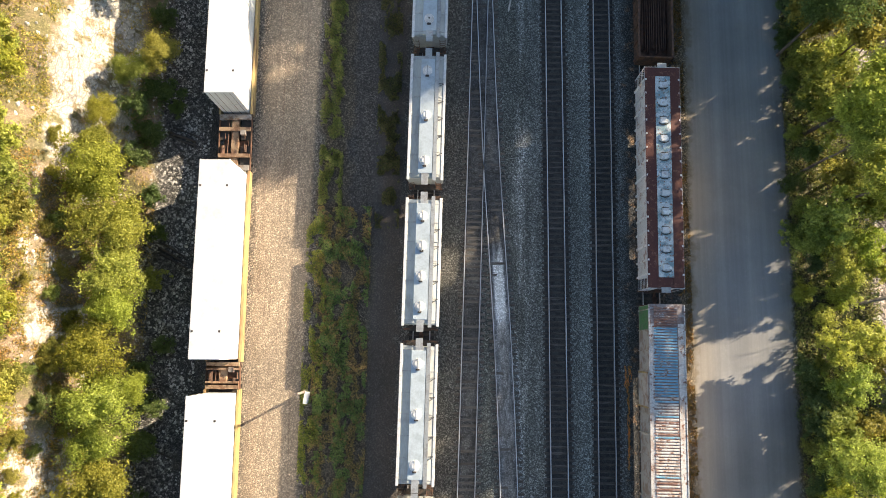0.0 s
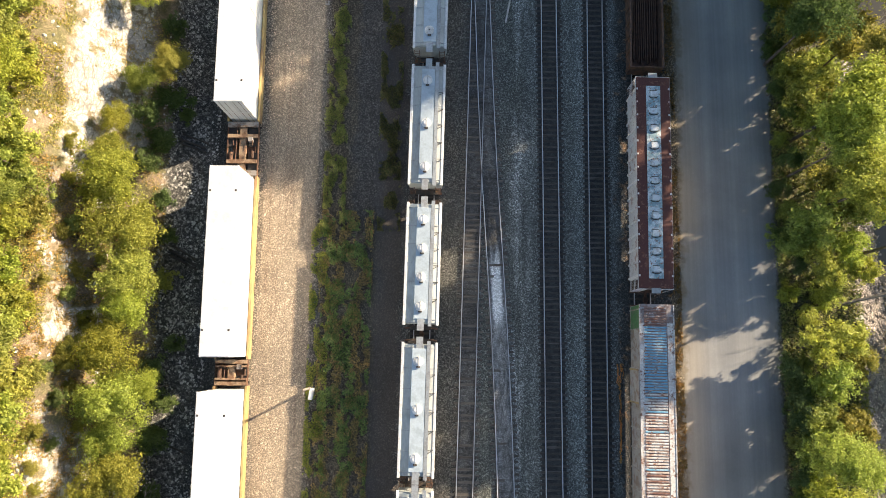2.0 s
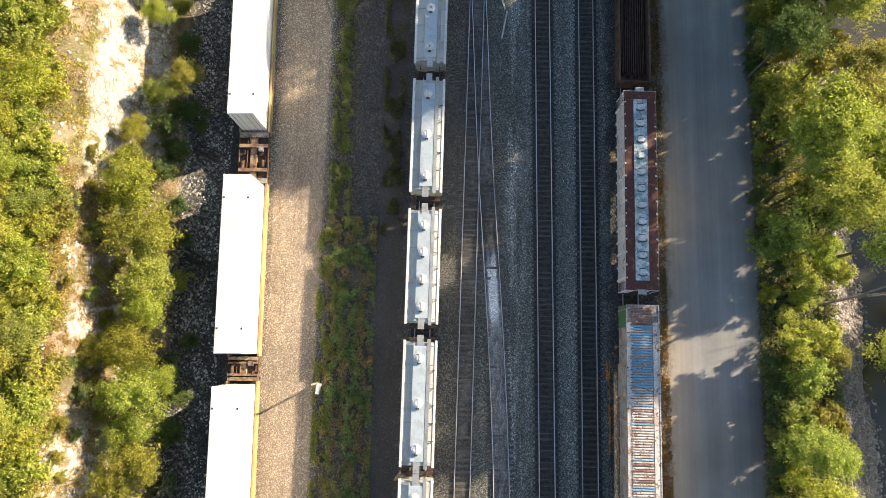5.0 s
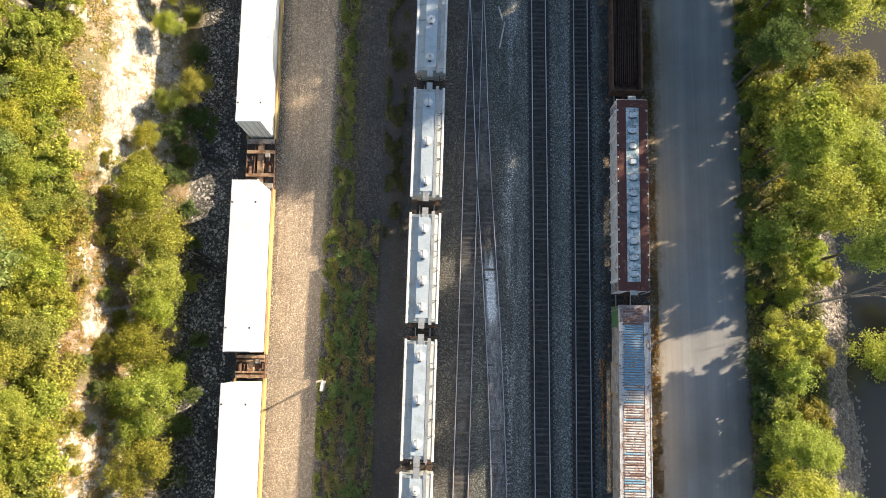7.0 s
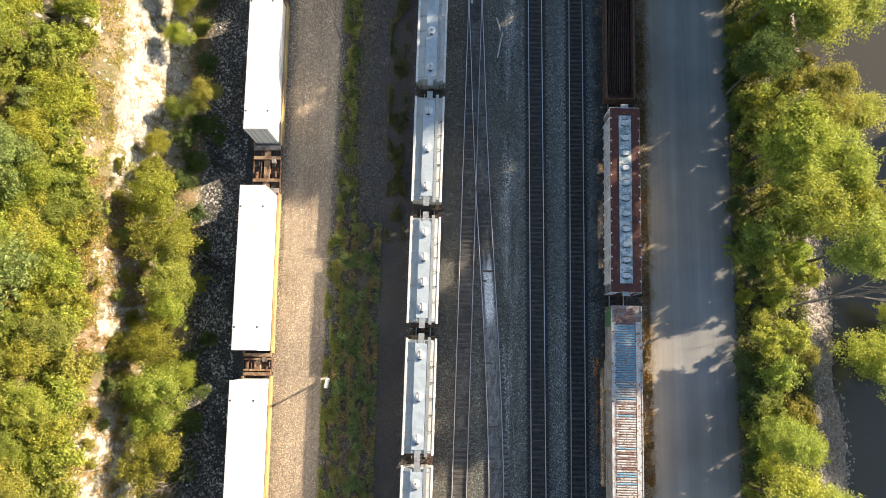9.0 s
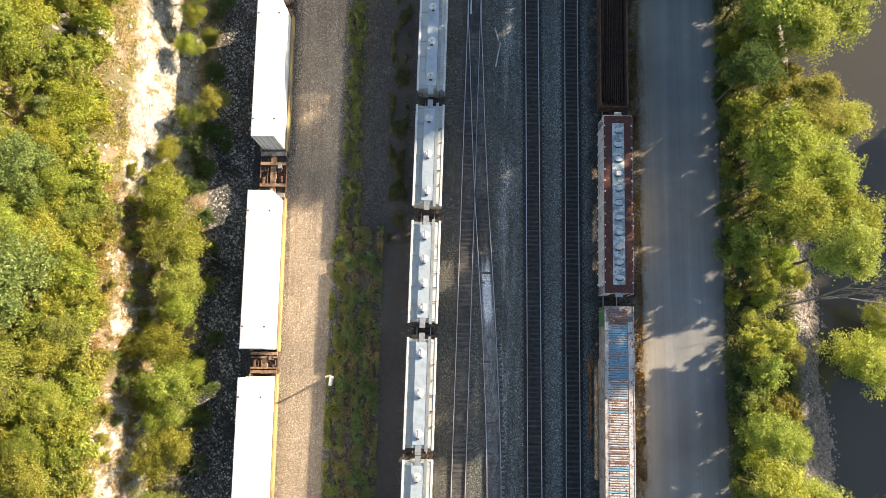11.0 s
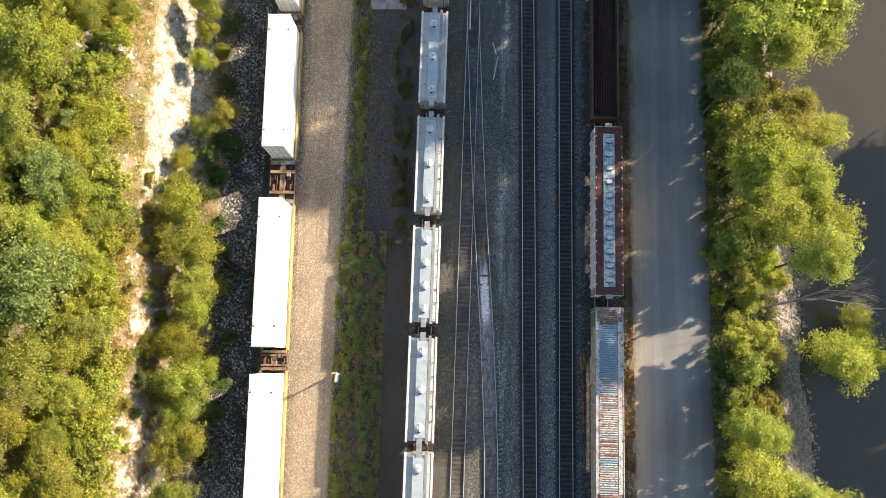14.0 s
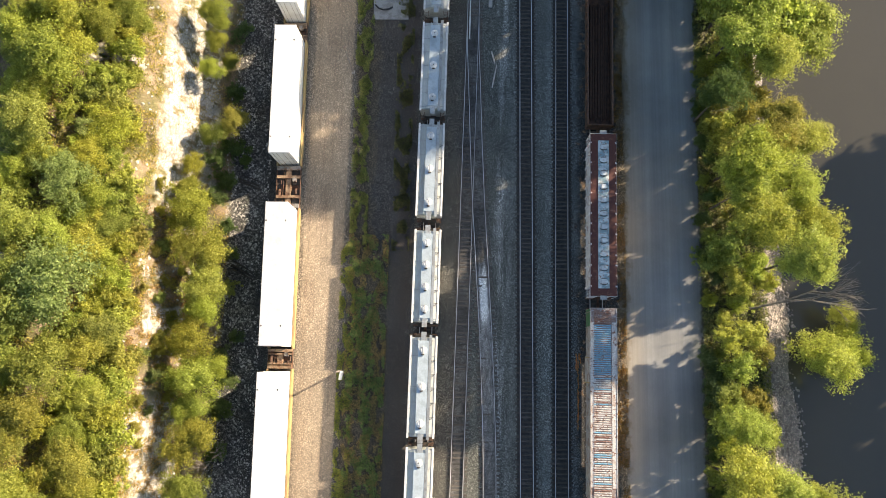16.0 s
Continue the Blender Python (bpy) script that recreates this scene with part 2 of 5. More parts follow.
TIE = weathered("tie_wood", (0.056, 0.047, 0.040), (0.105, 0.092, 0.08), 0.4, 1.6, 0.9, streak=(0.3, 3, 1), spread=0.3)
OLDTIE = weathered("old_tie_wood", (0.16, 0.14, 0.12), (0.10, 0.085, 0.07), 0.5, 1.6, 0.9, streak=(0.3, 3, 1), spread=0.3)


def sandy_bed(name, powder):
    """Ballast and sand silted up to the ties of a sunk track, on the branch with a trail of spilled pale powder."""
    m = Nodes(name)
    split = m.node("ShaderNodeSeparateXYZ", Vector=m.place)
    x, y = split.outputs["X"], split.outputs["Y"]
    silt = m.step(m.noise(0.35, 4.0, m.stretch(m.place, 1, 0.35, 1)), 0.40, 0.62)
    sand = m.mix(silt, (0.085, 0.083, 0.080), (0.165, 0.160, 0.150))
    sand = m.mix(m.step(m.noise(1.4, 5.0, m.stretch(m.place, 1, 0.8, 1)), 0.5, 0.64, 0.0, 0.6), sand, (0.060, 0.055, 0.050))
    # ends of ties showing through
    rung = m.math("FRACT", m.math("MULTIPLY", m.math("ADD", y, m.math("MULTIPLY", m.noise(0.9, 2.0), 0.3)), 1.85))
    rungs = m.math("MULTIPLY", m.step(m.math("ABSOLUTE", m.math("SUBTRACT", rung, 0.5)), 0.12, 0.24, 1.0, 0.0), m.step(m.noise(0.8, 4.0), 0.42, 0.6))
    sand = m.mix(m.math("MULTIPLY", rungs, 0.55), sand, (0.052, 0.046, 0.040))
    grit = m.cells(15.0)
    bits = m.node("ShaderNodeSeparateColor", Color=grit.outputs["Color"]).outputs[0]
    speck = m.math("ADD", m.math("MULTIPLY", m.math("POWER", bits, 3.0), 1.5), 0.62)
    if powder:
        off = m.math("ABSOLUTE", m.math("SUBTRACT", x, m.math("SUBTRACT", 4.94, m.math("MULTIPLY", y, 0.062))))
        off = m.math("ADD", off, m.math("MULTIPLY", m.math("SUBTRACT", m.noise(2.4, 5.0), 0.5), 0.5))
        ragged = m.math("ADD", y, m.math("MULTIPLY", m.noise(0.9, 5.0, m.stretch(m.place, 2.5, 0.5, 1)), 4.0))
        heavy = m.math("MULTIPLY", m.math("MULTIPLY", m.step(ragged, 2.5, 6.0), m.step(ragged, 9.0, 12.0, 1.0, 0.0)), m.step(off, 0.3, 0.66, 1.0, 0.0))
        trail = m.math("MULTIPLY", m.step(ragged, -26.0, 4.0), m.step(ragged, 8.0, 12.0, 1.0, 0.0))
        dust = m.math("MAXIMUM", heavy, m.math("MULTIPLY", trail, m.step(m.noise(1.8, 5.0, m.stretch(m.place, 1.5, 0.4, 1)), 0.38, 0.62, 0.08, 0.28)))
        sand = m.mix(dust, sand, (0.80, 0.81, 0.80))
    colour = m.dim(sand, m.math("ADD", m.math("MULTIPLY", speck, 0.75), 0.25))
    m.bump(m.math("SUBTRACT", 1.0, grit.outputs["Distance"]), 0.05)
    return m.done(colour, 0.95)


SAND = sandy_bed("track_sand", False)
BRANCHSAND = sandy_bed("powdered_track_sand", True)
CLINKER = weathered("track_cinders", (0.048, 0.047, 0.043), (0.028, 0.027, 0.025), 0.5, 2.0, 0.95, spread=0.5, bump=0.03)
WHITE = weathered("white_paint", (0.82, 0.82, 0.80), (0.74, 0.74, 0.72), 0.2, 0.7, 0.55, spread=0.04, bump=0.002)
HOPPER = weathered("grey_hopper_paint", (0.45, 0.475, 0.455), (0.36, 0.37, 0.35), 0.4, 0.9, 0.55, streak=(1.0, 0.35, 1), spread=0.08)
HOPPERTOP = weathered("pale_hopper_paint", (0.45, 0.52, 0.565), (0.37, 0.43, 0.465), 0.35, 0.8, 0.5, spread=0.07)
HOPPEREDGE = weathered("white_edge_paint", (0.80, 0.79, 0.76), (0.66, 0.64, 0.60), 0.4, 1.5, 0.55)
GRATE = weathered("galvanised_grating", (0.43, 0.45, 0.45), (0.34, 0.34, 0.33), 0.4, 2.0, 0.5, 0.4)
RUSTSTEEL = weathered("brown_car_steel", (0.145, 0.075, 0.045), (0.075, 0.045, 0.032), 0.5, 2.0, 0.8)
DARKSTEEL = weathered("dark_steel", (0.05, 0.046, 0.042), (0.09, 0.065, 0.05), 0.4, 2.0, 0.75)
OCHRE = weathered("ochre_paint", (0.46, 0.33, 0.14), (0.32, 0.20, 0.10), 0.35, 0.8, 0.6, streak=(1, 0.3, 1))
TANSTEEL = weathered("tan_platform_steel", (0.36, 0.25, 0.16), (0.20, 0.115, 0.07), 0.45, 1.5, 0.75)
GREYSTEEL = weathered("grey_platform_steel", (0.34, 0.31, 0.28), (0.20, 0.13, 0.09), 0.4, 1.5, 0.7)
REDROOF = roof_rust("brown_red_roof", (0.095, 0.028, 0.020), (0.16, 0.052, 0.028), (0.20, 0.09, 0.06), 0.60)
BLUEROOF = roof_rust("bleached_blue_roof", (0.26, 0.38, 0.41), (0.62, 0.68, 0.68), (0.25, 0.13, 0.09), 0.50, 0.55, 4.5)
HATCH = weathered("bleached_hatch_paint", (0.70, 0.74, 0.75), (0.50, 0.48, 0.46), 0.35, 2.0, 0.6)
PINKSIDE = weathered("faded_pink_side", (0.78, 0.74, 0.71), (0.46, 0.31, 0.26), 0.25, 1.4, 0.7)
BOXSIDE = weathered("faded_grey_side", (0.47, 0.43, 0.39), (0.32, 0.23, 0.18), 0.4, 1.2, 0.7)
MASTSTEEL = weathered("weathered_mast_steel", (0.26, 0.23, 0.20), (0.17, 0.13, 0.10), 0.4, 2.0, 0.8)
GREEN = weathered("green_paint", (0.10, 0.24, 0.09), (0.16, 0.20, 0.12), 0.3, 1.2, 0.6)
BOXROOF = roof_rust("galvanised_rib", (0.55, 0.54, 0.52), (0.44, 0.36, 0.31), (0.20, 0.095, 0.06), 0.54, 0.54, 3.0)
BOXBLUE = roof_rust("blue_worn_rib", (0.15, 0.35, 0.49), (0.33, 0.49, 0.58), (0.20, 0.11, 0.085), 0.55, 0.57, 3.0)
BOXRUST = roof_rust("rusty_rib", (0.16, 0.075, 0.055), (0.26, 0.16, 0.13), (0.42, 0.40, 0.40), 0.50)
BOXBASE = roof_rust("stained_roof_sheet", (0.30, 0.25, 0.23), (0.20, 0.125, 0.10), (0.40, 0.38, 0.37), 0.50, 0.55, 3.0)
BLACK = weathered("black_rubber", (0.03, 0.03, 0.03), (0.05, 0.05, 0.05), 0.4, 2.0, 0.7)
CONCRETE = weathered("pale_concrete", (0.42, 0.41, 0.39), (0.30, 0.29, 0.27), 0.5, 0.9, 0.9)


# ---- small tools ----
def box(bm, x0, x1, y0, y1, z0, z1, m=None):
    made = bmesh.ops.create_cube(bm, size=1.0)["verts"]
    for v in made:
        v.co = Vector(((x0 + x1) / 2 + v.co.x * (x1 - x0), (y0 + y1) / 2 + v.co.y * (y1 - y0), (z0 + z1) / 2 + v.co.z * (z1 - z0)))
        if m:
            v.co = m @ v.co
    return bm


def disc(bm, x, y, z0, z1, r0, r1, n=20, m=None):
    turn = Matrix.Translation((x, y, (z0 + z1) / 2))
    bmesh.ops.create_cone(bm, cap_ends=True, segments=n, radius1=r0, radius2=r1, depth=z1 - z0, matrix=(m @ turn) if m else turn)
    return bm


def tube(bm, a, b, r0, r1, n=7):
    a, b = Vector(a), Vector(b)
    m = Matrix.Translation((a + b) / 2) @ (b - a).to_track_quat("Z", "Y").to_matrix().to_4x4()
    bmesh.ops.create_cone(bm, cap_ends=True, segments=n, radius1=r0, radius2=r1, depth=(b - a).length, matrix=m)
    return bm


def bars(*boxes):
    bm = bmesh.new()
    for b in boxes:
        box(bm, *b)
    return bm


def bevelled(bm, width):
    bmesh.ops.bevel(bm, geom=bm.edges[:], offset=width, segments=2, affect="EDGES", profile=0.6)
    return bm


def extruded(profile, y0, y1):
    """A closed profile of (x, z) drawn along y."""
    bm = bmesh.new()
    a = [bm.verts.new((x, y0, z)) for x, z in profile]
    b = [bm.verts.new((x, y1, z)) for x, z in profile]
    n = len(profile)
    for i in range(n):
        bm.faces.new((a[i], a[(i + 1) % n], b[(i + 1) % n], b[i]))
    bm.faces.new(a[::-1]), bm.faces.new(b)
    bmesh.ops.recalc_face_normals(bm, faces=bm.faces)
    return bm


def part(name, bm, material, parent, label=""):
    """One mesh object from a bmesh or a mesh, under a thing or a part."""
    mesh = bm
    if isinstance(bm, bmesh.types.BMesh):
        mesh = bpy.data.meshes.new(name)
        bm.to_mesh(mesh)
        bm.free()
    if not mesh.materials:
        mesh.materials.append(material)
    ob = new(name, mesh)
    if parent is not None:
        ob.parent = parent
    return tagged(ob, label)


def thing(name, label, category, m=None, group="", kind=""):
    ob = tagged(new(name), label, category, group, kind)
    ob.matrix_basis = m or Matrix()
    return ob


def slope(a, b, t):
    t = min(max((t - a) / (b - a), 0.0), 1.0)
    return t * t * (3 - 2 * t)


def shore(y):
    return 43.0 - 0.055 * (min(max(y, -30), 60) - 4) + 0.7 * noise.noise(Vector((0.0, y * 0.15, 3.0)))


def ground_z(x, y):
    """Height of the ground."""
    z = 0.0
    if x < -26:
        rough = noise.noise(Vector((x * 0.35, y * 0.22, 0.0))) + 0.5 * noise.noise(Vector((x * 0.9, y * 0.7, 4.0)))
        near = 2.6 * slope(-26.0, -31.5, x) + 5.0 * slope(-31.0, -35.4, x) + 6.5 * slope(-33.5, -43.0, x)
        z = near + rough * 1.0 * slope(-26.5, -30.0, x) - 11.0 * slope(-46.0, -56.0, x)
    elif x > 31:
        s = shore(y)
        z = -0.7 * slope(31.0, 38.0, x) - 1.6 * slope(37.5, s, x) - 2.2 * slope(s - 0.4, s + 5, x) + 4.6 * slope(72.0, 79.0, x)
        if x < s:
            z += 0.12 * noise.noise(Vector((x, y, 1.0)))
    elif -13.0 < x < -7.0:
        z = 0.10 * noise.noise(Vector((x * 0.6, y * 0.4, 7.0)))
    return z


def leaves_mesh(name, centres, normals, size, seed, material, long=1.5):
    """Many small leaf blades of three corners each."""
    rng = np.random.default_rng(seed)
    n = len(centres)
    way = rng.normal(size=(n, 3))
    side = np.cross(normals, way)
    side /= np.linalg.norm(side, axis=1, keepdims=True) + 1e-9
    along = np.cross(side, normals)
    s = size * rng.uniform(0.6, 1.4, (n, 1))
    corners = np.stack([centres - along * s * long * 0.45 + side * s * 0.45, centres - along * s * long * 0.3 - side * s * 0.45, centres + along * s * long * 0.65], 1)
    mesh = bpy.data.meshes.new(name)
    mesh.vertices.add(3 * n), mesh.loops.add(3 * n), mesh.polygons.add(n)
    mesh.vertices.foreach_set("co", corners.astype(np.float32).ravel())
    mesh.loops.foreach_set("vertex_index", np.arange(3 * n, dtype=np.int32))
    mesh.polygons.foreach_set("loop_start", np.arange(0, 3 * n, 3, dtype=np.int32))
    mesh.update(calc_edges=True)
    mesh.materials.append(material)
    return mesh


def unit(v):
    return v / (np.linalg.norm(v, axis=1, keepdims=True) + 1e-9)


def crown_mesh(seed, count, clumps, size, flat=0.75):
    """A crown of radius 1 round its middle: clumps of leaves on lobes, with an uneven outline and holes."""
    rng = np.random.default_rng(seed)
    lobes = unit(rng.normal(size=(9, 3))) * rng.uniform(0.25, 0.72, (9, 1)) * np.array([1, 1, flat])
    reach = rng.uniform(0.24, 0.48, 9)
    pick = rng.integers(0, 9, clumps)
    way = unit(rng.normal(size=(clumps, 3)) + np.array([0, 0, 0.35]))
    far = np.where(rng.random(clumps) < 0.2, rng.uniform(1.1, 1.65, clumps), rng.uniform(0.45, 1.08, clumps))
    middles = lobes[pick] + way * (reach[pick] * far)[:, None] * np.array([1, 1, flat])
    which = rng.integers(0, clumps, count)
    spread = rng.uniform(0.04, 0.12, clumps)[which][:, None]
    spots = middles[which] + rng.normal(size=(count, 3)) * spread * np.array([1, 1, 0.6])
    normals = unit(way[which] * 0.6 + rng.normal(size=(count, 3)) * 0.55 + np.array([0.12, 0.07, 0.25]))
    return leaves_mesh("crown", spots, normals, size, seed, LEAF, 1.3), middles


def trunk_bm(middles, height, radius, seed, limbs=7):
    """A tapered, slightly bent trunk up into the crown (middle at z 0 of the crown, height below it) with limbs to its clumps."""
    rng = np.random.default_rng(seed + 50)
    bm = bmesh.new()
    joints = [Vector((0, 0, -height))]
    for k in range(1, 4):
        joints.append(Vector((rng.uniform(-0.08, 0.08), rng.uniform(-0.08, 0.08), -height + (height + 0.15) * k / 3)))
    for k in range(3):
        tube(bm, joints[k], joints[k + 1], radius * (1 - 0.25 * k), radius * (0.75 - 0.25 * k) + 0.004, 8)
    for i in rng.choice(len(middles), limbs, replace=False):
        a = joints[2].lerp(joints[3], rng.uniform(0, 1))
        b = Vector(middles[i])
        mid = a.lerp(b, 0.5) + Vector((0, 0, -0.05))
        tube(bm, a, mid, radius * 0.42, radius * 0.27, 6), tube(bm, mid, b, radius * 0.27, radius * 0.08, 6)
    return bm


# ---- ground, river ----
def spaced(*runs):
    out = []
    for a, b, step in runs:
        out += list(np.arange(a, b, step))
    return out


def ground():
    xs = spaced((-1200, -200, 200), (-200, -60, 20), (-60, -26, 0.8), (-26, -13, 3.25), (-13, -6.5, 0.6), (-6.5, 31, 4.0), (31, 50, 0.8), (50, 90, 2.5), (90, 200, 20), (200, 1201, 200))
    ys = spaced((-1200, -200, 200), (-200, -40, 20), (-40, 80, 0.9), (80, 200, 20), (200, 1201, 200))
    w = len(xs)
    points = [(x, y, ground_z(x, y)) for y in ys for x in xs]
    faces = [(j * w + i, j * w + i + 1, (j + 1) * w + i + 1, (j + 1) * w + i) for j in range(len(ys) - 1) for i in range(w - 1)]
    mesh = bpy.data.meshes.new("ground")
    mesh.from_pydata(points, [], faces)
    mesh.polygons.foreach_set("use_smooth", [True] * len(faces))
    tagged(part("ground", mesh, GROUND, None), "stony railway yard, dirt road and rocky hillside", "ground", kind="structure")


ground()
bm = bmesh.new()
box(bm, 39.5, 75.5, -900, 900, -2.6, -2.2)
tagged(part("river_water", bm, WATER, None), "still brown river water beside the wooded bank", "water", kind="structure")

# ---- tracks ----
RAIL_TOP = 0.19


def swept(line, profile, materials):
    """A profile of (x, z, material) drawn along a line of (x, y)."""
    mesh = bpy.data.meshes.new("rail")
    n = len(profile)
    points = [(x + px, y, pz) for x, y in line for px, pz, _ in profile]
    faces, marks = [], []
    for j in range(len(line) - 1):
        for i in range(n):
            faces.append((j * n + i, j * n + (i + 1) % n, (j + 1) * n + (i + 1) % n, (j + 1) * n + i))
            marks.append(profile[i][2])
    mesh.from_pydata(points, [], faces)
    for m in materials:
        mesh.materials.append(m)
    mesh.polygons.foreach_set("material_index", marks)
    return mesh


RAIL_SHAPE = ((-0.07, 0.0, 0), (-0.07, 0.03, 0), (-0.02, 0.05, 0), (-0.037, 0.15, 0), (-0.037, RAIL_TOP, 1), (0.037, RAIL_TOP, 0), (0.037, 0.15, 0), (0.02, 0.05, 0), (0.07, 0.03, 0), (0.07, 0.0, 0))


def tie_mesh(name, material, half):
    bm = bmesh.new()
    box(bm, -half, half, -0.115, 0.115, -0.12, 0.035)
    mesh = bpy.data.meshes.new(name)
    bm.to_mesh(mesh)
    bm.free()
    mesh.materials.append(material)
    return mesh


TIES = {False: tie_mesh("tie", TIE, 1.3), True: tie_mesh("old_tie", OLDTIE, 1.25)}
NEAR, FAR = -38.0, 78.0


def track(name, label, middle, sunk=False, bed=None, seed=0, start=NEAR, end=FAR):
    """middle: x of the track's middle at y."""
    rng = random.Random(seed)
    t = thing(name, label, "railway track", kind="structure")
    ys = np.arange(start, end + 0.1, 2.0)
    for side in (-0.753, 0.753):
        part("rail", swept([(middle(y) + side, y) for y in ys], RAIL_SHAPE, (RAIL, RAILTOP)), RAIL, t)
    if bed:
        low, wide = (0.033 + 0.017 * (seed - 3), 0.69) if sunk else (0.012, 1.08)
        part("track_bed", swept([(middle(y), y) for y in ys], ((-wide - 0.25, -0.05, 0), (-wide, low, 0), (wide, low, 0), (wide + 0.25, -0.05, 0)), (bed,)), bed, t)
    y = start
    while y < end:
        tie = part("tie", TIES[sunk], TIE, t)
        tie.matrix_basis = pose(middle(y) + rng.uniform(-0.06, 0.06), y, rng.uniform(-0.012, 0.012) * (1.4 if sunk else 1), rng.uniform(-0.3, 0.3), rng.uniform(-0.6, 0.6) * (0.4 if sunk else 1), rng.uniform(-1.2, 1.2))
        y += 0.54 + rng.uniform(-0.05, 0.05)
    return t


def hopper_line(y):
    return -2.42 + 0.0142 * y


def main_line(y):
    return -19.72 - 0.008 * y


def old_line(y):
    return 18.25 + 0.013 * y


def straight_line(y):
    return 2.0 + 0.0209 * y


def branch_line(y):
    knots = ((42.5, 0.0), (38, 0.12), (33.6, 0.42), (25, 0.93), (16.7, 1.52), (9, 2.2), (1, 2.87), (-6, 3.36), (-12.7, 3.75), (-40, 4.6))
    return straight_line(y) + float(np.interp(-y, [-a for a, _ in knots], [b for _, b in knots]))


track("container_train_track", "main line track under the white container train", main_line, bed=CLINKER, seed=1)
track("hopper_track", "siding under a row of grey covered hopper wagons", hopper_line, bed=CLINKER, seed=2)
track("sunk_track", "old track sunk in sandy dirt beside a turnout", straight_line, True, SAND, 3)
track("turnout_branch", "diverging turnout track sunk in pale sandy dirt", branch_line, True, BRANCHSAND, 4, end=42.0)
track("open_track", "empty track with dark wooden ties in grey ballast", lambda y: 9.84 - 0.0035 * y, bed=CLINKER, seed=5)
track("second_open_track", "empty track with dark brown ties and worn rails", lambda y: 14.12 + 0.006 * y, bed=CLINKER, seed=6)
track("rusty_car_track", "siding under old rusty freight cars", old_line, bed=CLINKER, seed=7)


def on_track(line, y, z=RAIL_TOP):
    lean = math.degrees(math.atan((line(y + 1) - line(y - 1)) / 2))
    return pose(line(y), y, z, 0, 0, -lean)


# ---- running gear shared by the cars ----
def bogie(parent, y, material=RUSTSTEEL):
    bm = bars((-1.05, -0.85, y - 1.2, y + 1.2, 0.35, 0.7), (0.85, 1.05, y - 1.2, y + 1.2, 0.35, 0.7), (-1.1, 1.1, y - 0.3, y + 0.3, 0.4, 0.75))
    b = part("bogie", bevelled(bm, 0.02), material, parent)
    for dy in (-0.85, 0.85):
        bm = bmesh.new()
        turn = pose(0, 0, 0, 0, 90, 0)
        for sx in (-0.75, 0.75):
            bmesh.ops.create_cone(bm, cap_ends=True, segments=20, radius1=0.44, radius2=0.44, depth=0.13, matrix=Matrix.Translation((sx, y + dy, 0.44)) @ turn)
        bmesh.ops.create_cone(bm, cap_ends=True, segments=10, radius1=0.08, radius2=0.08, depth=1.6, matrix=Matrix.Translation((0, y + dy, 0.44)) @ turn)
        part("wheelset", bm, DARKSTEEL, b)


def coupler(parent, y, way):
    bm = bars((-0.12, 0.12, min(y, y + way * 0.75), max(y, y + way * 0.75), 0.75, 0.98), (-0.2, 0.2, min(y + way * 0.45, y + way * 0.75), max(y + way * 0.45, y + way * 0.75), 0.7, 1.02))
    part("coupler", bevelled(bm, 0.02), RUSTSTEEL, parent)


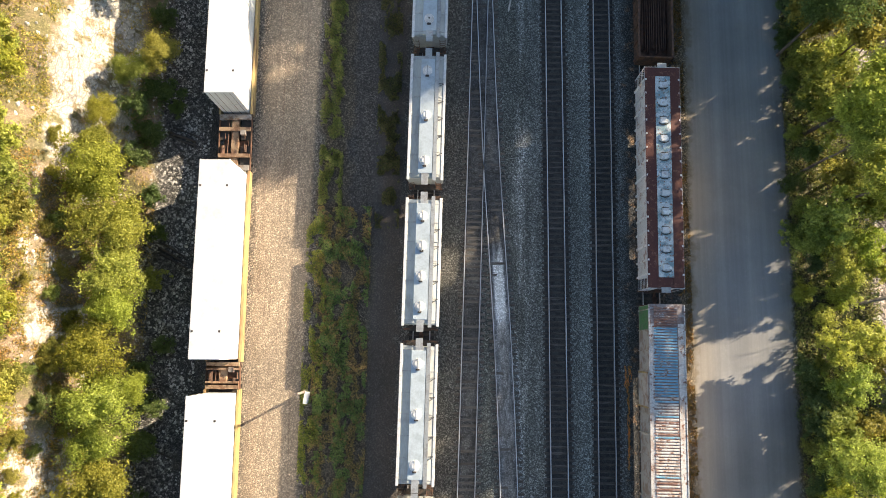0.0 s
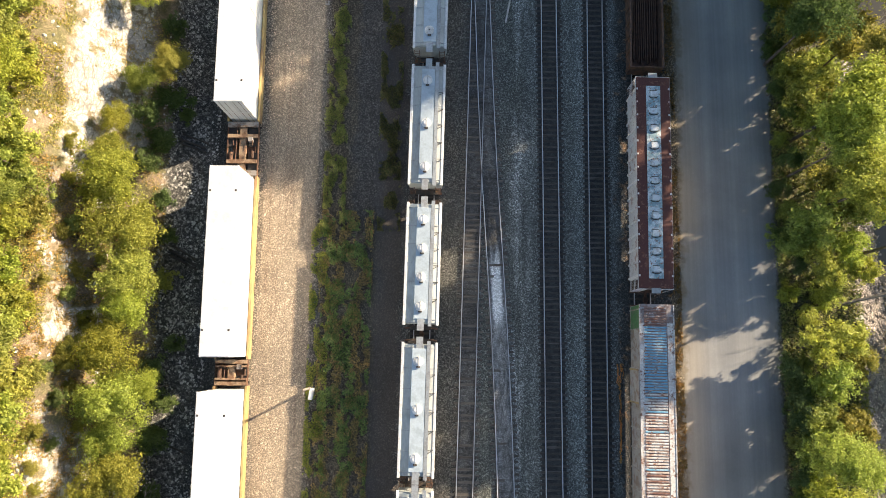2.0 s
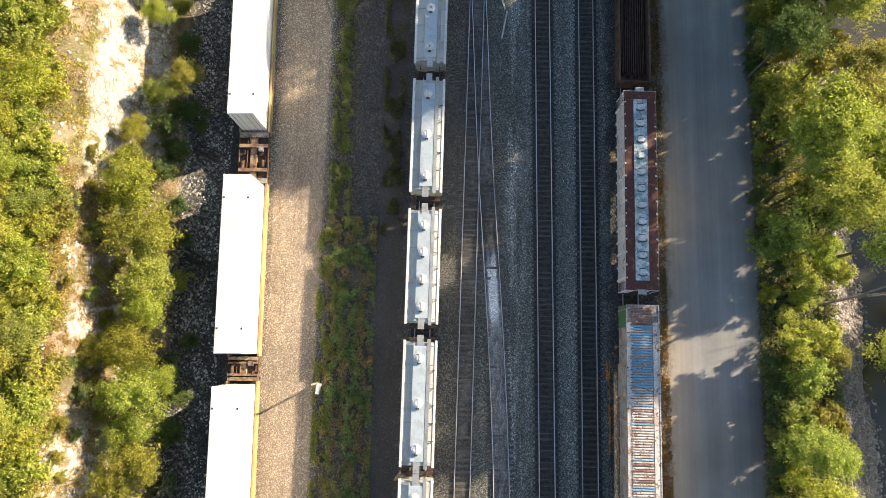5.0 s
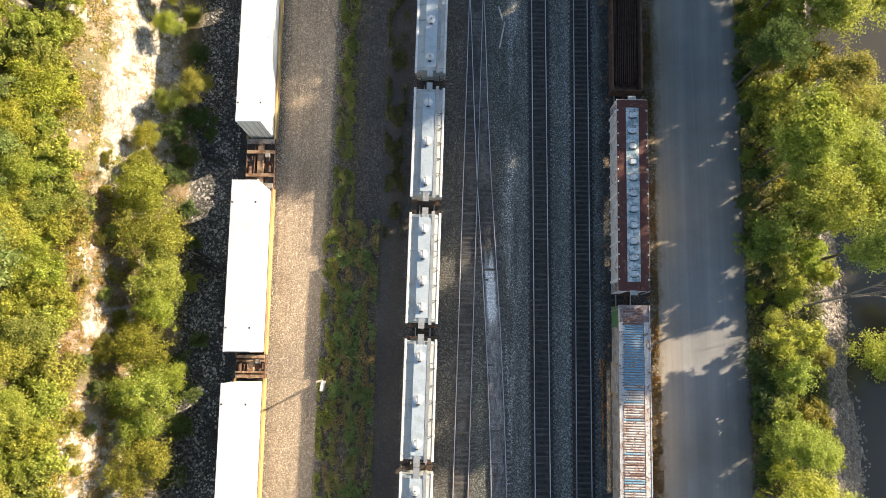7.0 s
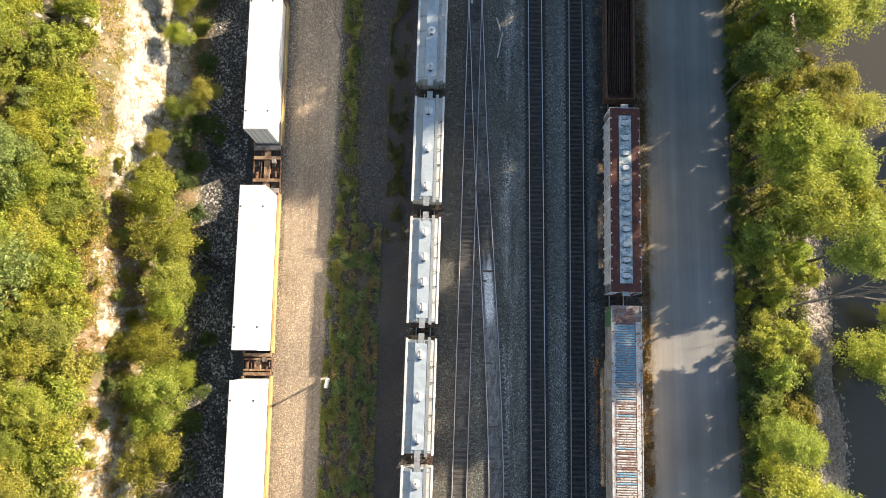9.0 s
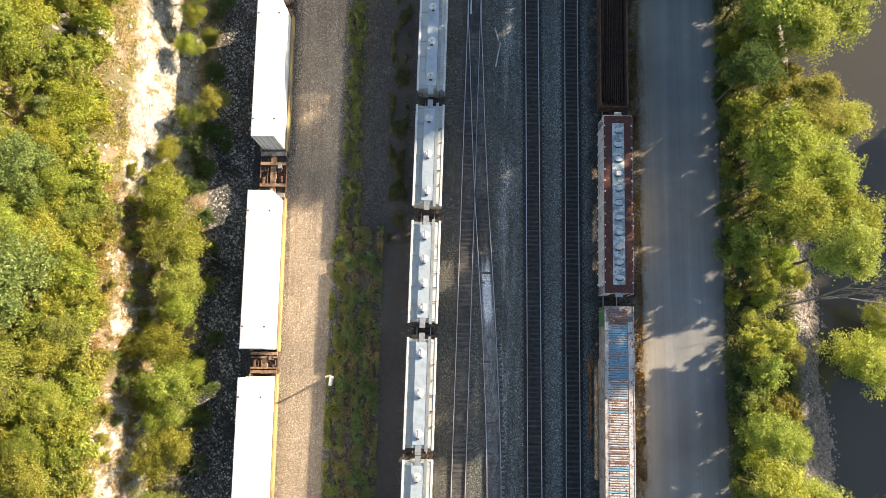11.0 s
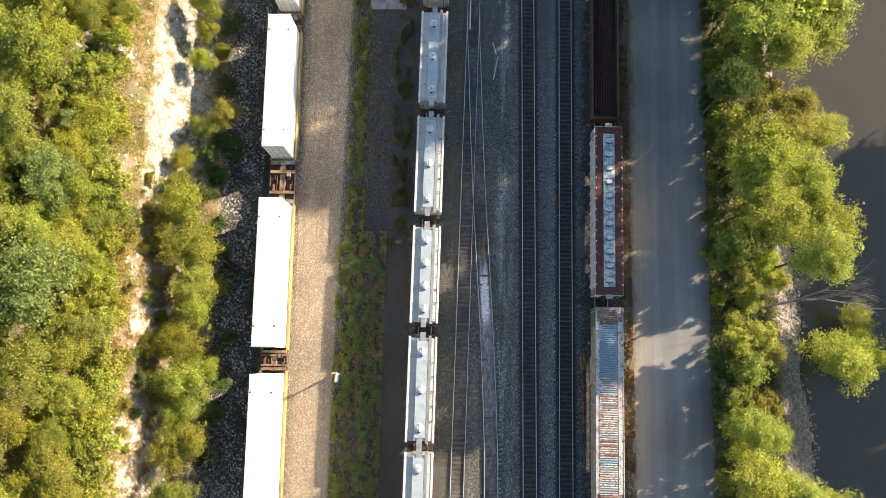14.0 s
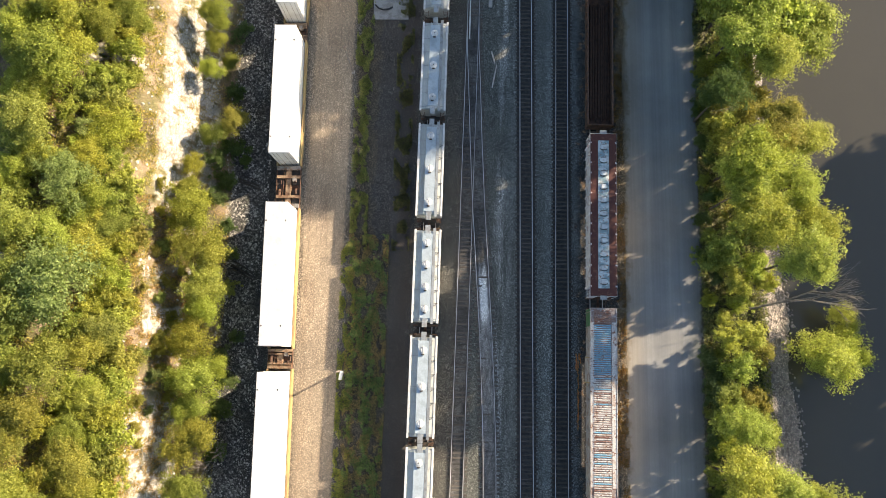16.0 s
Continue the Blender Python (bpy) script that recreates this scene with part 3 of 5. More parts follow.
# ---- grey covered hoppers ----
def hopper_car(y_top, hatches, label, length=11.95, toggles=True):
    car = thing("covered_hopper_wagon", label, "freight wagon", on_track(hopper_line, y_top - length / 2), "row of grey hopper wagons")
    h, w = length / 2, 1.53
    body = part("body", extruded(((-w, 1.55), (-w, 3.62), (-1.36, 3.74), (-0.62, 3.93), (0.62, 3.93), (1.36, 3.74), (w, 3.62), (w, 1.55), (0.75, 0.75), (-0.75, 0.75)), -h + 0.45, h - 0.45), HOPPER, car)
    for s in (-1, 1):
        bm = bars((min(s * 1.36, s * 1.6), max(s * 1.36, s * 1.6), -h + 0.2, h - 0.2, 3.66, 3.80))
        part("roof_edge", bevelled(bm, 0.03), HOPPEREDGE, car, "white painted roof edge rail")
        n = 7
        for k in range(n):
            y = -h + 0.7 + (length - 1.4) * k / (n - 1)
            bm = bars((-0.42, 0.42, -0.035, 0.035, -0.02, 0.035))
            rib = part("roof_rib", bm, GRATE, body)
            rib.matrix_basis = pose(s * 0.99, y, 3.86, 0, s * 14.4, 0)
            bm = bars((min(s * w, s * (w + 0.07)), max(s * w, s * (w + 0.07)), y - 0.05, y + 0.05, 1.6, 3.6))
            part("side_post", bm, HOPPER, body)
    part("walkway", bevelled(bars((-0.62, 0.62, -h + 0.75, h - 0.75, 3.90, 4.02)), 0.02), HOPPERTOP, car, "pale blue-white raised hatch walkway")
    part("running_board", bars((0.66, 0.98, -h + 0.1, h - 0.1, 4.0, 4.04)), GRATE, car, "grey steel running board")
    for k in range(hatches):
        y = (h - 1.85) - (length - 3.7) * k / (hatches - 1)
        hatch = part("hatch", disc(bmesh.new(), 0, 0, 4.0, 4.12, 0.44, 0.44, 28), HOPPEREDGE, car, "round white roof hatch")
        hatch.matrix_basis = pose(-0.06, y, 0)
        lid = disc(bmesh.new(), 0, 0, 4.12, 4.2, 0.40, 0.22, 28)
        part("lid", lid, HOPPEREDGE, hatch)
        if toggles:
            part("lid_bar", bars((-0.022, 0.022, -0.46, 0.46, 4.16, 4.22)), GRATE, hatch)
        else:
            part("lid_knob", disc(bmesh.new(), 0, 0, 4.19, 4.24, 0.07, 0.06, 12), DARKSTEEL, hatch)
        part("hinge", bars((-0.16, 0.16, -0.56, -0.42, 4.02, 4.16)), DARKSTEEL, hatch)
    if toggles:
        for k in range(5):
            y = h - 3.0 - k * (length - 4.0) / 5
            bm = bmesh.new()
            tube(bm, (0.98, y, 4.02), (1.42, y + 0.02, 3.82), 0.025, 0.025, 5), tube(bm, (0.98, y - 0.3, 4.02), (1.42, y, 3.82), 0.025, 0.025, 5)
            part("walkway_bracket", bm, DARKSTEEL, car)
    for s in (-1, 1):
        part("end_sheet", bars((-w + 0.02, w - 0.02, min(s * (h - 0.45), s * (h - 0.36)), max(s * (h - 0.45), s * (h - 0.36)), 1.7, 3.72)), HOPPER, car)
        part("end_walkway", bars((-0.3, 0.3, min(s * (h - 0.75), s * (h + 0.28)), max(s * (h - 0.75), s * (h + 0.28)), 3.96, 4.0)), GRATE, car, "grey end running board")
        part("end_sill", bevelled(bars((-1.5, 1.5, min(s * (h - 0.1), s * (h + 0.08)), max(s * (h - 0.1), s * (h + 0.08)), 1.0, 1.3), (-0.35, 0.35, min(s * (h - 1.6), s * h), max(s * (h - 1.6), s * h), 0.85, 1.25)), 0.015), RUSTSTEEL, car, "brown rusty end sill")
        for left in (-1.42, 0.95):
            bm = bmesh.new()
            for x in (left, left + 0.47):
                tube(bm, (x, s * (h + 0.02), 1.2), (x, s * (h + 0.02), 3.7), 0.03, 0.03, 5)
            for z in np.arange(1.5, 3.7, 0.38):
                tube(bm, (left, s * (h + 0.02), z), (left + 0.47, s * (h + 0.02), z), 0.02, 0.02, 5)
            part("ladder", bm, RUSTSTEEL, car, "brown rusty end ladder")
        part("brake_platform", bars((-1.2, 1.2, min(s * (h - 0.3), s * (h + 0.15)), max(s * (h - 0.3), s * (h + 0.15)), 1.3, 1.34)), DARKSTEEL, car)
        bogie(car, s * (h - 1.75)), coupler(car, s * h, s)
    return car


HOPPER_LABEL = "grey covered hopper wagon with round hatches"
hopper_car(52.75, 3, HOPPER_LABEL, toggles=False)
hopper_car(39.55, 3, HOPPER_LABEL + " and a plain roof", toggles=False)
hopper_car(26.4, 3, HOPPER_LABEL + " in partial shade")
car = hopper_car(13.25, 4, "light grey covered hopper wagon with four sunlit roof hatches", 11.5)
bm = bmesh.new()
for k, (wide, y) in enumerate(((0.14, 4.75), (0.22, 4.45), (0.1, 4.2), (0.2, 3.9), (0.16, 3.6))):
    box(bm, 1.6, 1.606, y - 0.09, y + 0.09, 3.0, 3.45)
part("reporting_marks", bm, BLACK, car, "dark lettering worn to plain bars")
hopper_car(0.66, 3, HOPPER_LABEL + " and a dusty roof")
hopper_car(-11.9, 3, HOPPER_LABEL + " in the shade", toggles=False)
hopper_car(-25.0, 3, HOPPER_LABEL, toggles=False)


# ---- container train ----
def container(parent_m, length, label, z0, z1, half=1.3, material=WHITE):
    c = thing("shipping_container", label, "container", parent_m, "white containers on the train")
    h = length / 2
    part("box", bevelled(bars((-half + 0.03, half - 0.03, -h + 0.03, h - 0.03, z0 + 0.05, z1 - 0.012)), 0.02), material, c)
    n = int(length / 0.56)
    for s in (-1, 1):
        bm = bmesh.new()
        for k in range(n):
            y = -h + 0.3 + (length - 0.6) * k / (n - 1)
            box(bm, min(s * (half - 0.04), s * half), max(s * (half - 0.04), s * half), y - 0.14, y + 0.14, z0 + 0.18, z1 - 0.15)
        part("side_corrugation", bm, material, c)
        part("top_rail", bars((min(s * (half - 0.1), s * half), max(s * (half - 0.1), s * half), -h, h, z1 - 0.11, z1 - 0.02)), material, c)
        part("bottom_rail", bars((min(s * (half - 0.1), s * half), max(s * (half - 0.1), s * half), -h, h, z0, z0 + 0.16)), material, c)
        for y in (-6.09, 6.09):
            part("corner_casting", bevelled(bars((s * 1.13 - 0.09, s * 1.13 + 0.09, y - 0.09, y + 0.09, z1 - 0.1, z1 + 0.006)), 0.015), DARKSTEEL, c, "dark steel lifting casting")
    for x in (-0.63, 0.63):
        door = part("end_door", bars((x - 0.61, x + 0.61, -h - 0.015, -h + 0.04, z0 + 0.05, z1 - 0.05)), material, c)
        for dx in (-0.25, 0.25):
            part("locking_bar", tube(bmesh.new(), (x + dx, -h - 0.035, z0 + 0.1), (x + dx, -h - 0.035, z1 - 0.1), 0.02, 0.02, 6), GREYSTEEL, door)
    return c


def well_car(y0, y1):
    """A well with two stacked containers, between the bearings at y0 and y1."""
    mid, length = (y0 + y1) / 2, y1 - y0
    m = on_track(main_line, mid)
    w = thing("well_wagon", "ochre articulated well wagon under stacked white containers", "freight wagon", m, "container train")
    h = length / 2
    for s in (-1, 1):
        x0, x1 = sorted((s * 1.40, s * 1.56))
        part("side_sill", bevelled(bars((x0, x1, -h, h, 0.45, 1.35), (min(s * 1.36, s * 1.57), max(s * 1.36, s * 1.57), -h, h, 1.27, 1.37)), 0.015), OCHRE, w, "ochre painted side sill")
    part("well_floor", bars((-1.4, 1.4, -h, h, 0.25, 0.36)), DARKSTEEL, w)
    container(m, length - 0.5, "white corrugated steel container in a well wagon", 0.38, 3.2)
    container(m, length - 0.5, "white shipping container stacked on top, glaring in the sun", 3.24, 6.12)
    return w


def platform(y0, y1):
    """The bearing between two wells: decks, beams and a bogie."""
    mid, h = (y0 + y1) / 2, (y1 - y0) / 2
    p = thing("well_wagon_platform", "rusty brown end platform between two well wagons", "wagon platform", on_track(main_line, mid), "container train")
    part("centre_sill", bevelled(bars((-0.32, 0.32, -h, h, 0.75, 1.2)), 0.02), TANSTEEL, p, "rusty tan centre beam")
    part("brake_pipe", tube(bmesh.new(), (-0.7, -h * 0.8, 1.12), (-0.6, h * 0.7, 1.12), 0.05, 0.05, 8), RUSTSTEEL, p)
    part("valve_box", bevelled(bars((0.55, 1.0, h * 0.25, h * 0.25 + 0.45, 0.98, 1.5)), 0.03), GREYSTEEL, p, "grey valve box")
    part("air_tank", tube(bmesh.new(), (-1.1, -h * 0.45, 1.15), (-1.1, -h * 0.45 + 0.9, 1.15), 0.2, 0.2, 14), RUSTSTEEL, p)
    for s in (-1, 1):
        for a, b in ((h - 0.55, h - 0.05), (h * 0.4, h * 0.4 + 0.35)):
            part("cross_beam", bevelled(bars((-1.45, 1.45, min(s * a, s * b), max(s * a, s * b), 1.12, 1.36)), 0.02), GREYSTEEL if a > h * 0.6 else TANSTEEL, p)
        for x in (-1.48, 0.5):
            part("side_deck", bars((x, x + 0.98, min(s * 0.3, s * h * 0.8), max(s * 0.3, s * h * 0.8), 0.92, 0.98)), DARKSTEEL, p, "dark oily deck plate")
        part("side_rail", bars((min(s * 1.44, s * 1.52), max(s * 1.44, s * 1.52), -h, h, 0.9, 1.2)), RUSTSTEEL, p)
    bm = bmesh.new()
    for x in (-0.9, 0.9):
        for y in (-0.5, 0.5):
            tube(bm, (x, y, 0.9), (x + 0.12, y, 1.55), 0.035, 0.035, 6)
            tube(bm, (x + 0.12, y - 0.25, 1.55), (x + 0.12, y + 0.25, 1.55), 0.03, 0.03, 6)
    part("hand_brake", bm, RUSTSTEEL, p)
    part("brake_cylinder", tube(bmesh.new(), (0.95, -0.9, 1.1), (0.95, -0.2, 1.1), 0.16, 0.16, 12), RUSTSTEEL, p)
    bogie(p, 0)
    return p


PERIOD = 41.6
for k in range(-1, 3):
    base = k * PERIOD - 1.3
    well_car(base, base + 17.2)
    platform(base + 17.2, base + 22.6)
    well_car(base + 22.6, base + 39.2)
    platform(base + 39.2, base + PERIOD)


# ---- old cars on the far siding ----
def rusty_hopper(y0, y1):
    length, mid = y1 - y0, (y0 + y1) / 2
    h, w = length / 2, 1.5
    car = thing("rusty_covered_hopper", "old covered hopper car with a rusty red roof and bleached hatches", "freight wagon", on_track(old_line, mid), "old cars on the siding")
    part("body", extruded(((-w, 1.1), (-w, 4.15), (-1.3, 4.28), (0, 4.36), (1.3, 4.28), (w, 4.15), (w, 1.1)), -h + 1.0, h - 1.0), PINKSIDE, car, "faded pinkish car side")
    for s in (-1, 1):
        x0, x1 = sorted((s * 0.62, s * 1.52))
        roof = bars((-0.46, 0.46, -h + 0.1, h - 0.1, -0.03, 0.03))
        r = part("roof_sheet", roof, REDROOF, car, "rusty red roof sheet")
        r.matrix_basis = pose(s * 1.07, 0, 4.335, 0, s * 3.5, 0)
        part("roof_rim", bars((min(s * 1.5, s * 1.56), max(s * 1.5, s * 1.56), -h, h, 4.2, 4.3)), PINKSIDE, car)
        for k in range(15):
            y = -h + 1.2 + (length - 2.4) * k / 14
            part("side_post", bars((min(s * w, s * (w + 0.12)), max(s * w, s * (w + 0.12)), y - 0.09, y + 0.09, 1.1, 4.2)), PINKSIDE, car)
            part("rivet_plate", bars((min(s * 1.38, s * 1.5), max(s * 1.38, s * 1.5), y - 0.08, y + 0.08, 4.34, 4.39)), PINKSIDE, car)
    part("roof_centre", bars((-0.63, 0.63, -h + 0.12, h - 0.12, 4.30, 4.365)), REDROOF, car)
    part("roof_walk", bars((-0.64, 0.64, -h + 0.95, h - 0.95, 4.37, 4.45)), BLUEROOF, car, "bleached blue-grey hatch strip")
    n = 11
    for k in range(n):
        y = h - 1.75 - (length - 3.5) * k / (n - 1)
        hatch = part("hatch", bevelled(bars((-0.28, 0.28, -0.27, 0.27, 4.44, 4.62)), 0.04), HATCH, car, "bleached square roof hatch")
        hatch.matrix_basis = pose(0, y, 0, 0, 0, 2 * math.sin(k * 5))
        bm = bmesh.new()
        bow = [(-0.42, -0.24), (-0.26, -0.34), (0.0, -0.40), (0.26, -0.34), (0.42, -0.24)]
        for (ax, ay), (bx, by) in zip(bow, bow[1:]):
            tube(bm, (ax, ay, 4.52), (bx, by, 4.52), 0.04, 0.04, 6)
        part("hatch_latch", bm, DARKSTEEL, hatch, "dark bowed hatch latch")
        part("hatch_hinge", bars((-0.30, 0.30, 0.28, 0.34, 4.45, 4.55)), DARKSTEEL, hatch)
        for side in (-1, 1):
            part("hatch_clamp", bars((side * 0.36 - 0.07, side * 0.36 + 0.07, -0.12, 0.12, 4.45, 4.53)), HATCH, hatch)
    for s in (-1, 1):
        bm = bmesh.new()
        for x in (-1.5, -0.75, 0.75, 1.5):
            tube(bm, (x, s * (h - 0.03), 1.2), (x, s * (h - 0.03), 4.25), 0.035, 0.035, 5)
        for z in np.arange(1.4, 4.3, 0.45):
            tube(bm, (-1.5, s * (h - 0.03), z), (-0.75, s * (h - 0.03), z), 0.022, 0.022, 5)
            tube(bm, (-1.5, s * (h - 0.03), z), (-1.5, s * (h - 1.0), z), 0.022, 0.022, 5)
        tube(bm, (-1.5, s * (h - 0.03), 4.25), (1.5, s * (h - 0.03), 4.25), 0.03, 0.03, 5)
        part("end_cage", bm, PINKSIDE, car, "pale end ladder cage")
        part("end_slope", extruded(((-1.4, 1.3), (-1.4, 2.6), (1.4, 2.6), (1.4, 1.3)), min(s * (h - 1.0), s * (h - 0.2)), max(s * (h - 1.0), s * (h - 0.2))), RUSTSTEEL, car)
        part("end_step", bars((-0.4, 0.4, min(s * (h - 0.2), s * (h + 0.35)), max(s * (h - 0.2), s * (h + 0.35)), 4.3, 4.34)), GRATE, car)
        part("end_sill", bars((-1.5, 1.5, min(s * (h - 0.2), s * (h + 0.05)), max(s * (h - 0.2), s * (h + 0.05)), 0.9, 1.25)), RUSTSTEEL, car)
        bogie(car, s * (h - 2.3)), coupler(car, s * h, s)
    return car


def rib_mesh(name, material):
    mesh = bpy.data.meshes.new(name)
    bm = extruded(((-0.075, 0.0), (-0.045, 0.05), (0.045, 0.05), (0.075, 0.0)), -0.82, 1.1)
    bm.to_mesh(mesh)
    bm.free()
    mesh.materials.append(material)
    return mesh


def boxcar(y0, y1):
    length, mid = y1 - y0, (y0 + y1) / 2
    h, w = length / 2, 1.45
    car = thing("boxcar", "old boxcar with a worn blue, white and rusty corrugated roof", "freight wagon", on_track(old_line, mid), "old cars on the siding")
    part("body", bevelled(bars((-w, w, -h, h, 1.0, 4.2)), 0.03), BOXSIDE, car, "faded grey car side")
    part("green_panel", bars((-w - 0.03, -w + 0.01, h - 2.1, h - 0.05, 1.3, 4.1)), GREEN, car, "green painted side panel")
    roof = part("roof", extruded(((-1.52, 4.16), (-1.52, 4.24), (-1.2, 4.27), (0, 4.31), (1.2, 4.27), (1.52, 4.24), (1.52, 4.16)), -h - 0.05, h + 0.05), BOXBASE, car, "rust-stained corrugated roof")
    sheets = (rib_mesh("rust_rib", BOXRUST), rib_mesh("blue_rib", BOXBLUE), rib_mesh("white_rib", BOXROOF))
    teeth = []
    for wide in (0.16, 0.26):
        bm = bars((-wide, 0.10, -0.045, 0.045, 0.0, 0.035))
        mesh = bpy.data.meshes.new("roof_tooth")
        bm.to_mesh(mesh), bm.free()
        mesh.materials.append(BOXRUST)
        teeth.append(mesh)
    rng = random.Random(9)
    n = int((length - 0.6) / 0.235)
    for k in range(n):
        down = (length - 0.6) * k / (n - 1)
        kind = 0 if down < 1.6 else 1 if down < 7.6 + rng.uniform(-1.5, 1.5) else 0 if rng.random() < 0.07 else 1 if rng.random() < 0.12 else 2
        rib = part("roof_rib", sheets[kind], BOXROOF, roof)
        rib.matrix_basis = Matrix.Translation((0.0, h - 0.3 - down, 4.30)) @ pose(0, 0, 0, 0, 0, 90)
        if rng.random() < 0.8:
            tooth = part("roof_tooth", teeth[rng.randrange(2)], BOXRUST, roof)
            tooth.matrix_basis = pose(-0.95 + rng.uniform(-0.03, 0.03), h - 0.3 - down + 0.12, 4.285, 0, 0, rng.uniform(-4, 4))
    for s in (-1, 1):
        part("roof_seam", bars((min(s * 1.44, s * 1.53), max(s * 1.44, s * 1.53), -h, h, 4.24, 4.33)), BOXROOF, roof, "pale riveted roof seam")
        edge = part("roof_margin", bars((-0.27, 0.27, -h + 1.5, h - 1.6, -0.012, 0.012)), BOXROOF, roof, "bleached roof margin")
        edge.matrix_basis = pose(s * 1.18, 0, 4.288, 0, s * 3.2, 0)
        for k in range(13):
            y = -h + 0.4 + (length - 0.8) * k / 12
            part("side_post", bars((min(s * w, s * (w + 0.09)), max(s * w, s * (w + 0.09)), y - 0.05, y + 0.05, 1.05, 4.16)), BOXSIDE, car)
        door = part("sliding_door", bars((min(s * (w + 0.02), s * (w + 0.12)), max(s * (w + 0.02), s * (w + 0.12)), h - 8.6, h - 5.6, 1.1, 4.0)), BOXSIDE, car, "faded sliding door with a yellow frame")
        part("door_frame", bars((min(s * (w + 0.1), s * (w + 0.16)), max(s * (w + 0.1), s * (w + 0.16)), h - 8.6, h - 8.45, 1.1, 4.0), (min(s * (w + 0.1), s * (w + 0.16)), max(s * (w + 0.1), s * (w + 0.16)), h - 5.75, h - 5.6, 1.1, 4.0)), OCHRE, door)
        part("end_sill", bars((-1.4, 1.4, min(s * h, s * (h + 0.15)), max(s * h, s * (h + 0.15)), 0.9, 1.2)), RUSTSTEEL, car)
        bogie(car, s * (h - 2.4)), coupler(car, s * h, s)
    return car


def gondola(y0, y1):
    length, mid = y1 - y0, (y0 + y1) / 2
    h, w = length / 2, 1.55
    car = thing("gondola_car", "dark rusty open gondola car carrying long steel rails", "freight wagon", on_track(old_line, mid), "old cars on the siding")
    part("floor", bars((-w, w, -h, h, 1.0, 1.15)), RUSTSTEEL, car)
    for s in (-1, 1):
        wall = part("side_wall", bars((min(s * w, s * (w - 0.09)), max(s * w, s * (w - 0.09)), -h, h, 1.1, 2.75)), RUSTSTEEL, car)
        part("top_chord", bevelled(bars((min(s * (w - 0.12), s * (w + 0.06)), max(s * (w - 0.12), s * (w + 0.06)), -h, h, 2.70, 2.84)), 0.02), RUSTSTEEL, wall)
        for k in range(13):
            y = -h + 0.3 + (length - 0.6) * k / 12
            part("side_post", bars((min(s * w, s * (w + 0.1)), max(s * w, s * (w + 0.1)), y - 0.06, y + 0.06, 1.05, 2.7)), RUSTSTEEL, wall)
        part("end_wall", bars((-w, w, min(s * h, s * (h - 0.09)), max(s * h, s * (h - 0.09)), 1.1, 2.8)), RUSTSTEEL, car)
        bogie(car, s * (h - 2.4)), coupler(car, s * h, s)
    rng = random.Random(5)
    for k in range(13):
        x = -1.25 + 2.5 * k / 12
        beam = part("steel_rail", RAIL_LOAD, RUSTSTEEL, None)
        tagged(beam, "long rusty steel rail lying in the gondola car", "rail", "rails in the gondola")
        beam.matrix_basis = on_track(old_line, mid, 0) @ pose(x + rng.uniform(-0.04, 0.04), -0.2 + rng.uniform(-0.3, 0.3), RAIL_TOP + 1.15 + 0.001 * k, 0, 0, rng.uniform(-0.15, 0.15))
    return car


RAIL_LOAD = bpy.data.meshes.new("rail_load")
bm = extruded(((-0.07, 0.0), (-0.07, 0.03), (-0.025, 0.05), (-0.037, 0.42), (0.037, 0.42), (0.025, 0.05), (0.07, 0.03), (0.07, 0.0)), -7.6, 7.6)
bm.to_mesh(RAIL_LOAD)
bm.free()

rusty_hopper(5.35, 25.0)
boxcar(-17.5, 4.0)
gondola(26.55, 44.6)
gondola(46.4, 64.4)


# ---- trees and bushes ----
CROWNS = [crown_mesh(100 + k, 16500, 330, 0.038) for k in range(6)]
SHRUBS = [crown_mesh(200 + k, 4800, 95, 0.068, 0.8) for k in range(5)]
SPARSE = [crown_mesh(300 + k, 5200, 130, 0.078) for k in range(2)]
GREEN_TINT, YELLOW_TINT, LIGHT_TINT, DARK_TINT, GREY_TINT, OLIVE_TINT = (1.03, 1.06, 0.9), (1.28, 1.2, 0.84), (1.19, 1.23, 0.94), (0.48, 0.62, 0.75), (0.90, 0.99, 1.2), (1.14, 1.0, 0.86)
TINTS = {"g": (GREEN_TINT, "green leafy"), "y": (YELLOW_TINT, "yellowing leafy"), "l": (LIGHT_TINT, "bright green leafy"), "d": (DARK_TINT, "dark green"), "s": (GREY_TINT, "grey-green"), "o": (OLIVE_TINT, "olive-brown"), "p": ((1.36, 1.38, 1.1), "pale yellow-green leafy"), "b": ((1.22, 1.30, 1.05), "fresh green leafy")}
plant_count = [0]


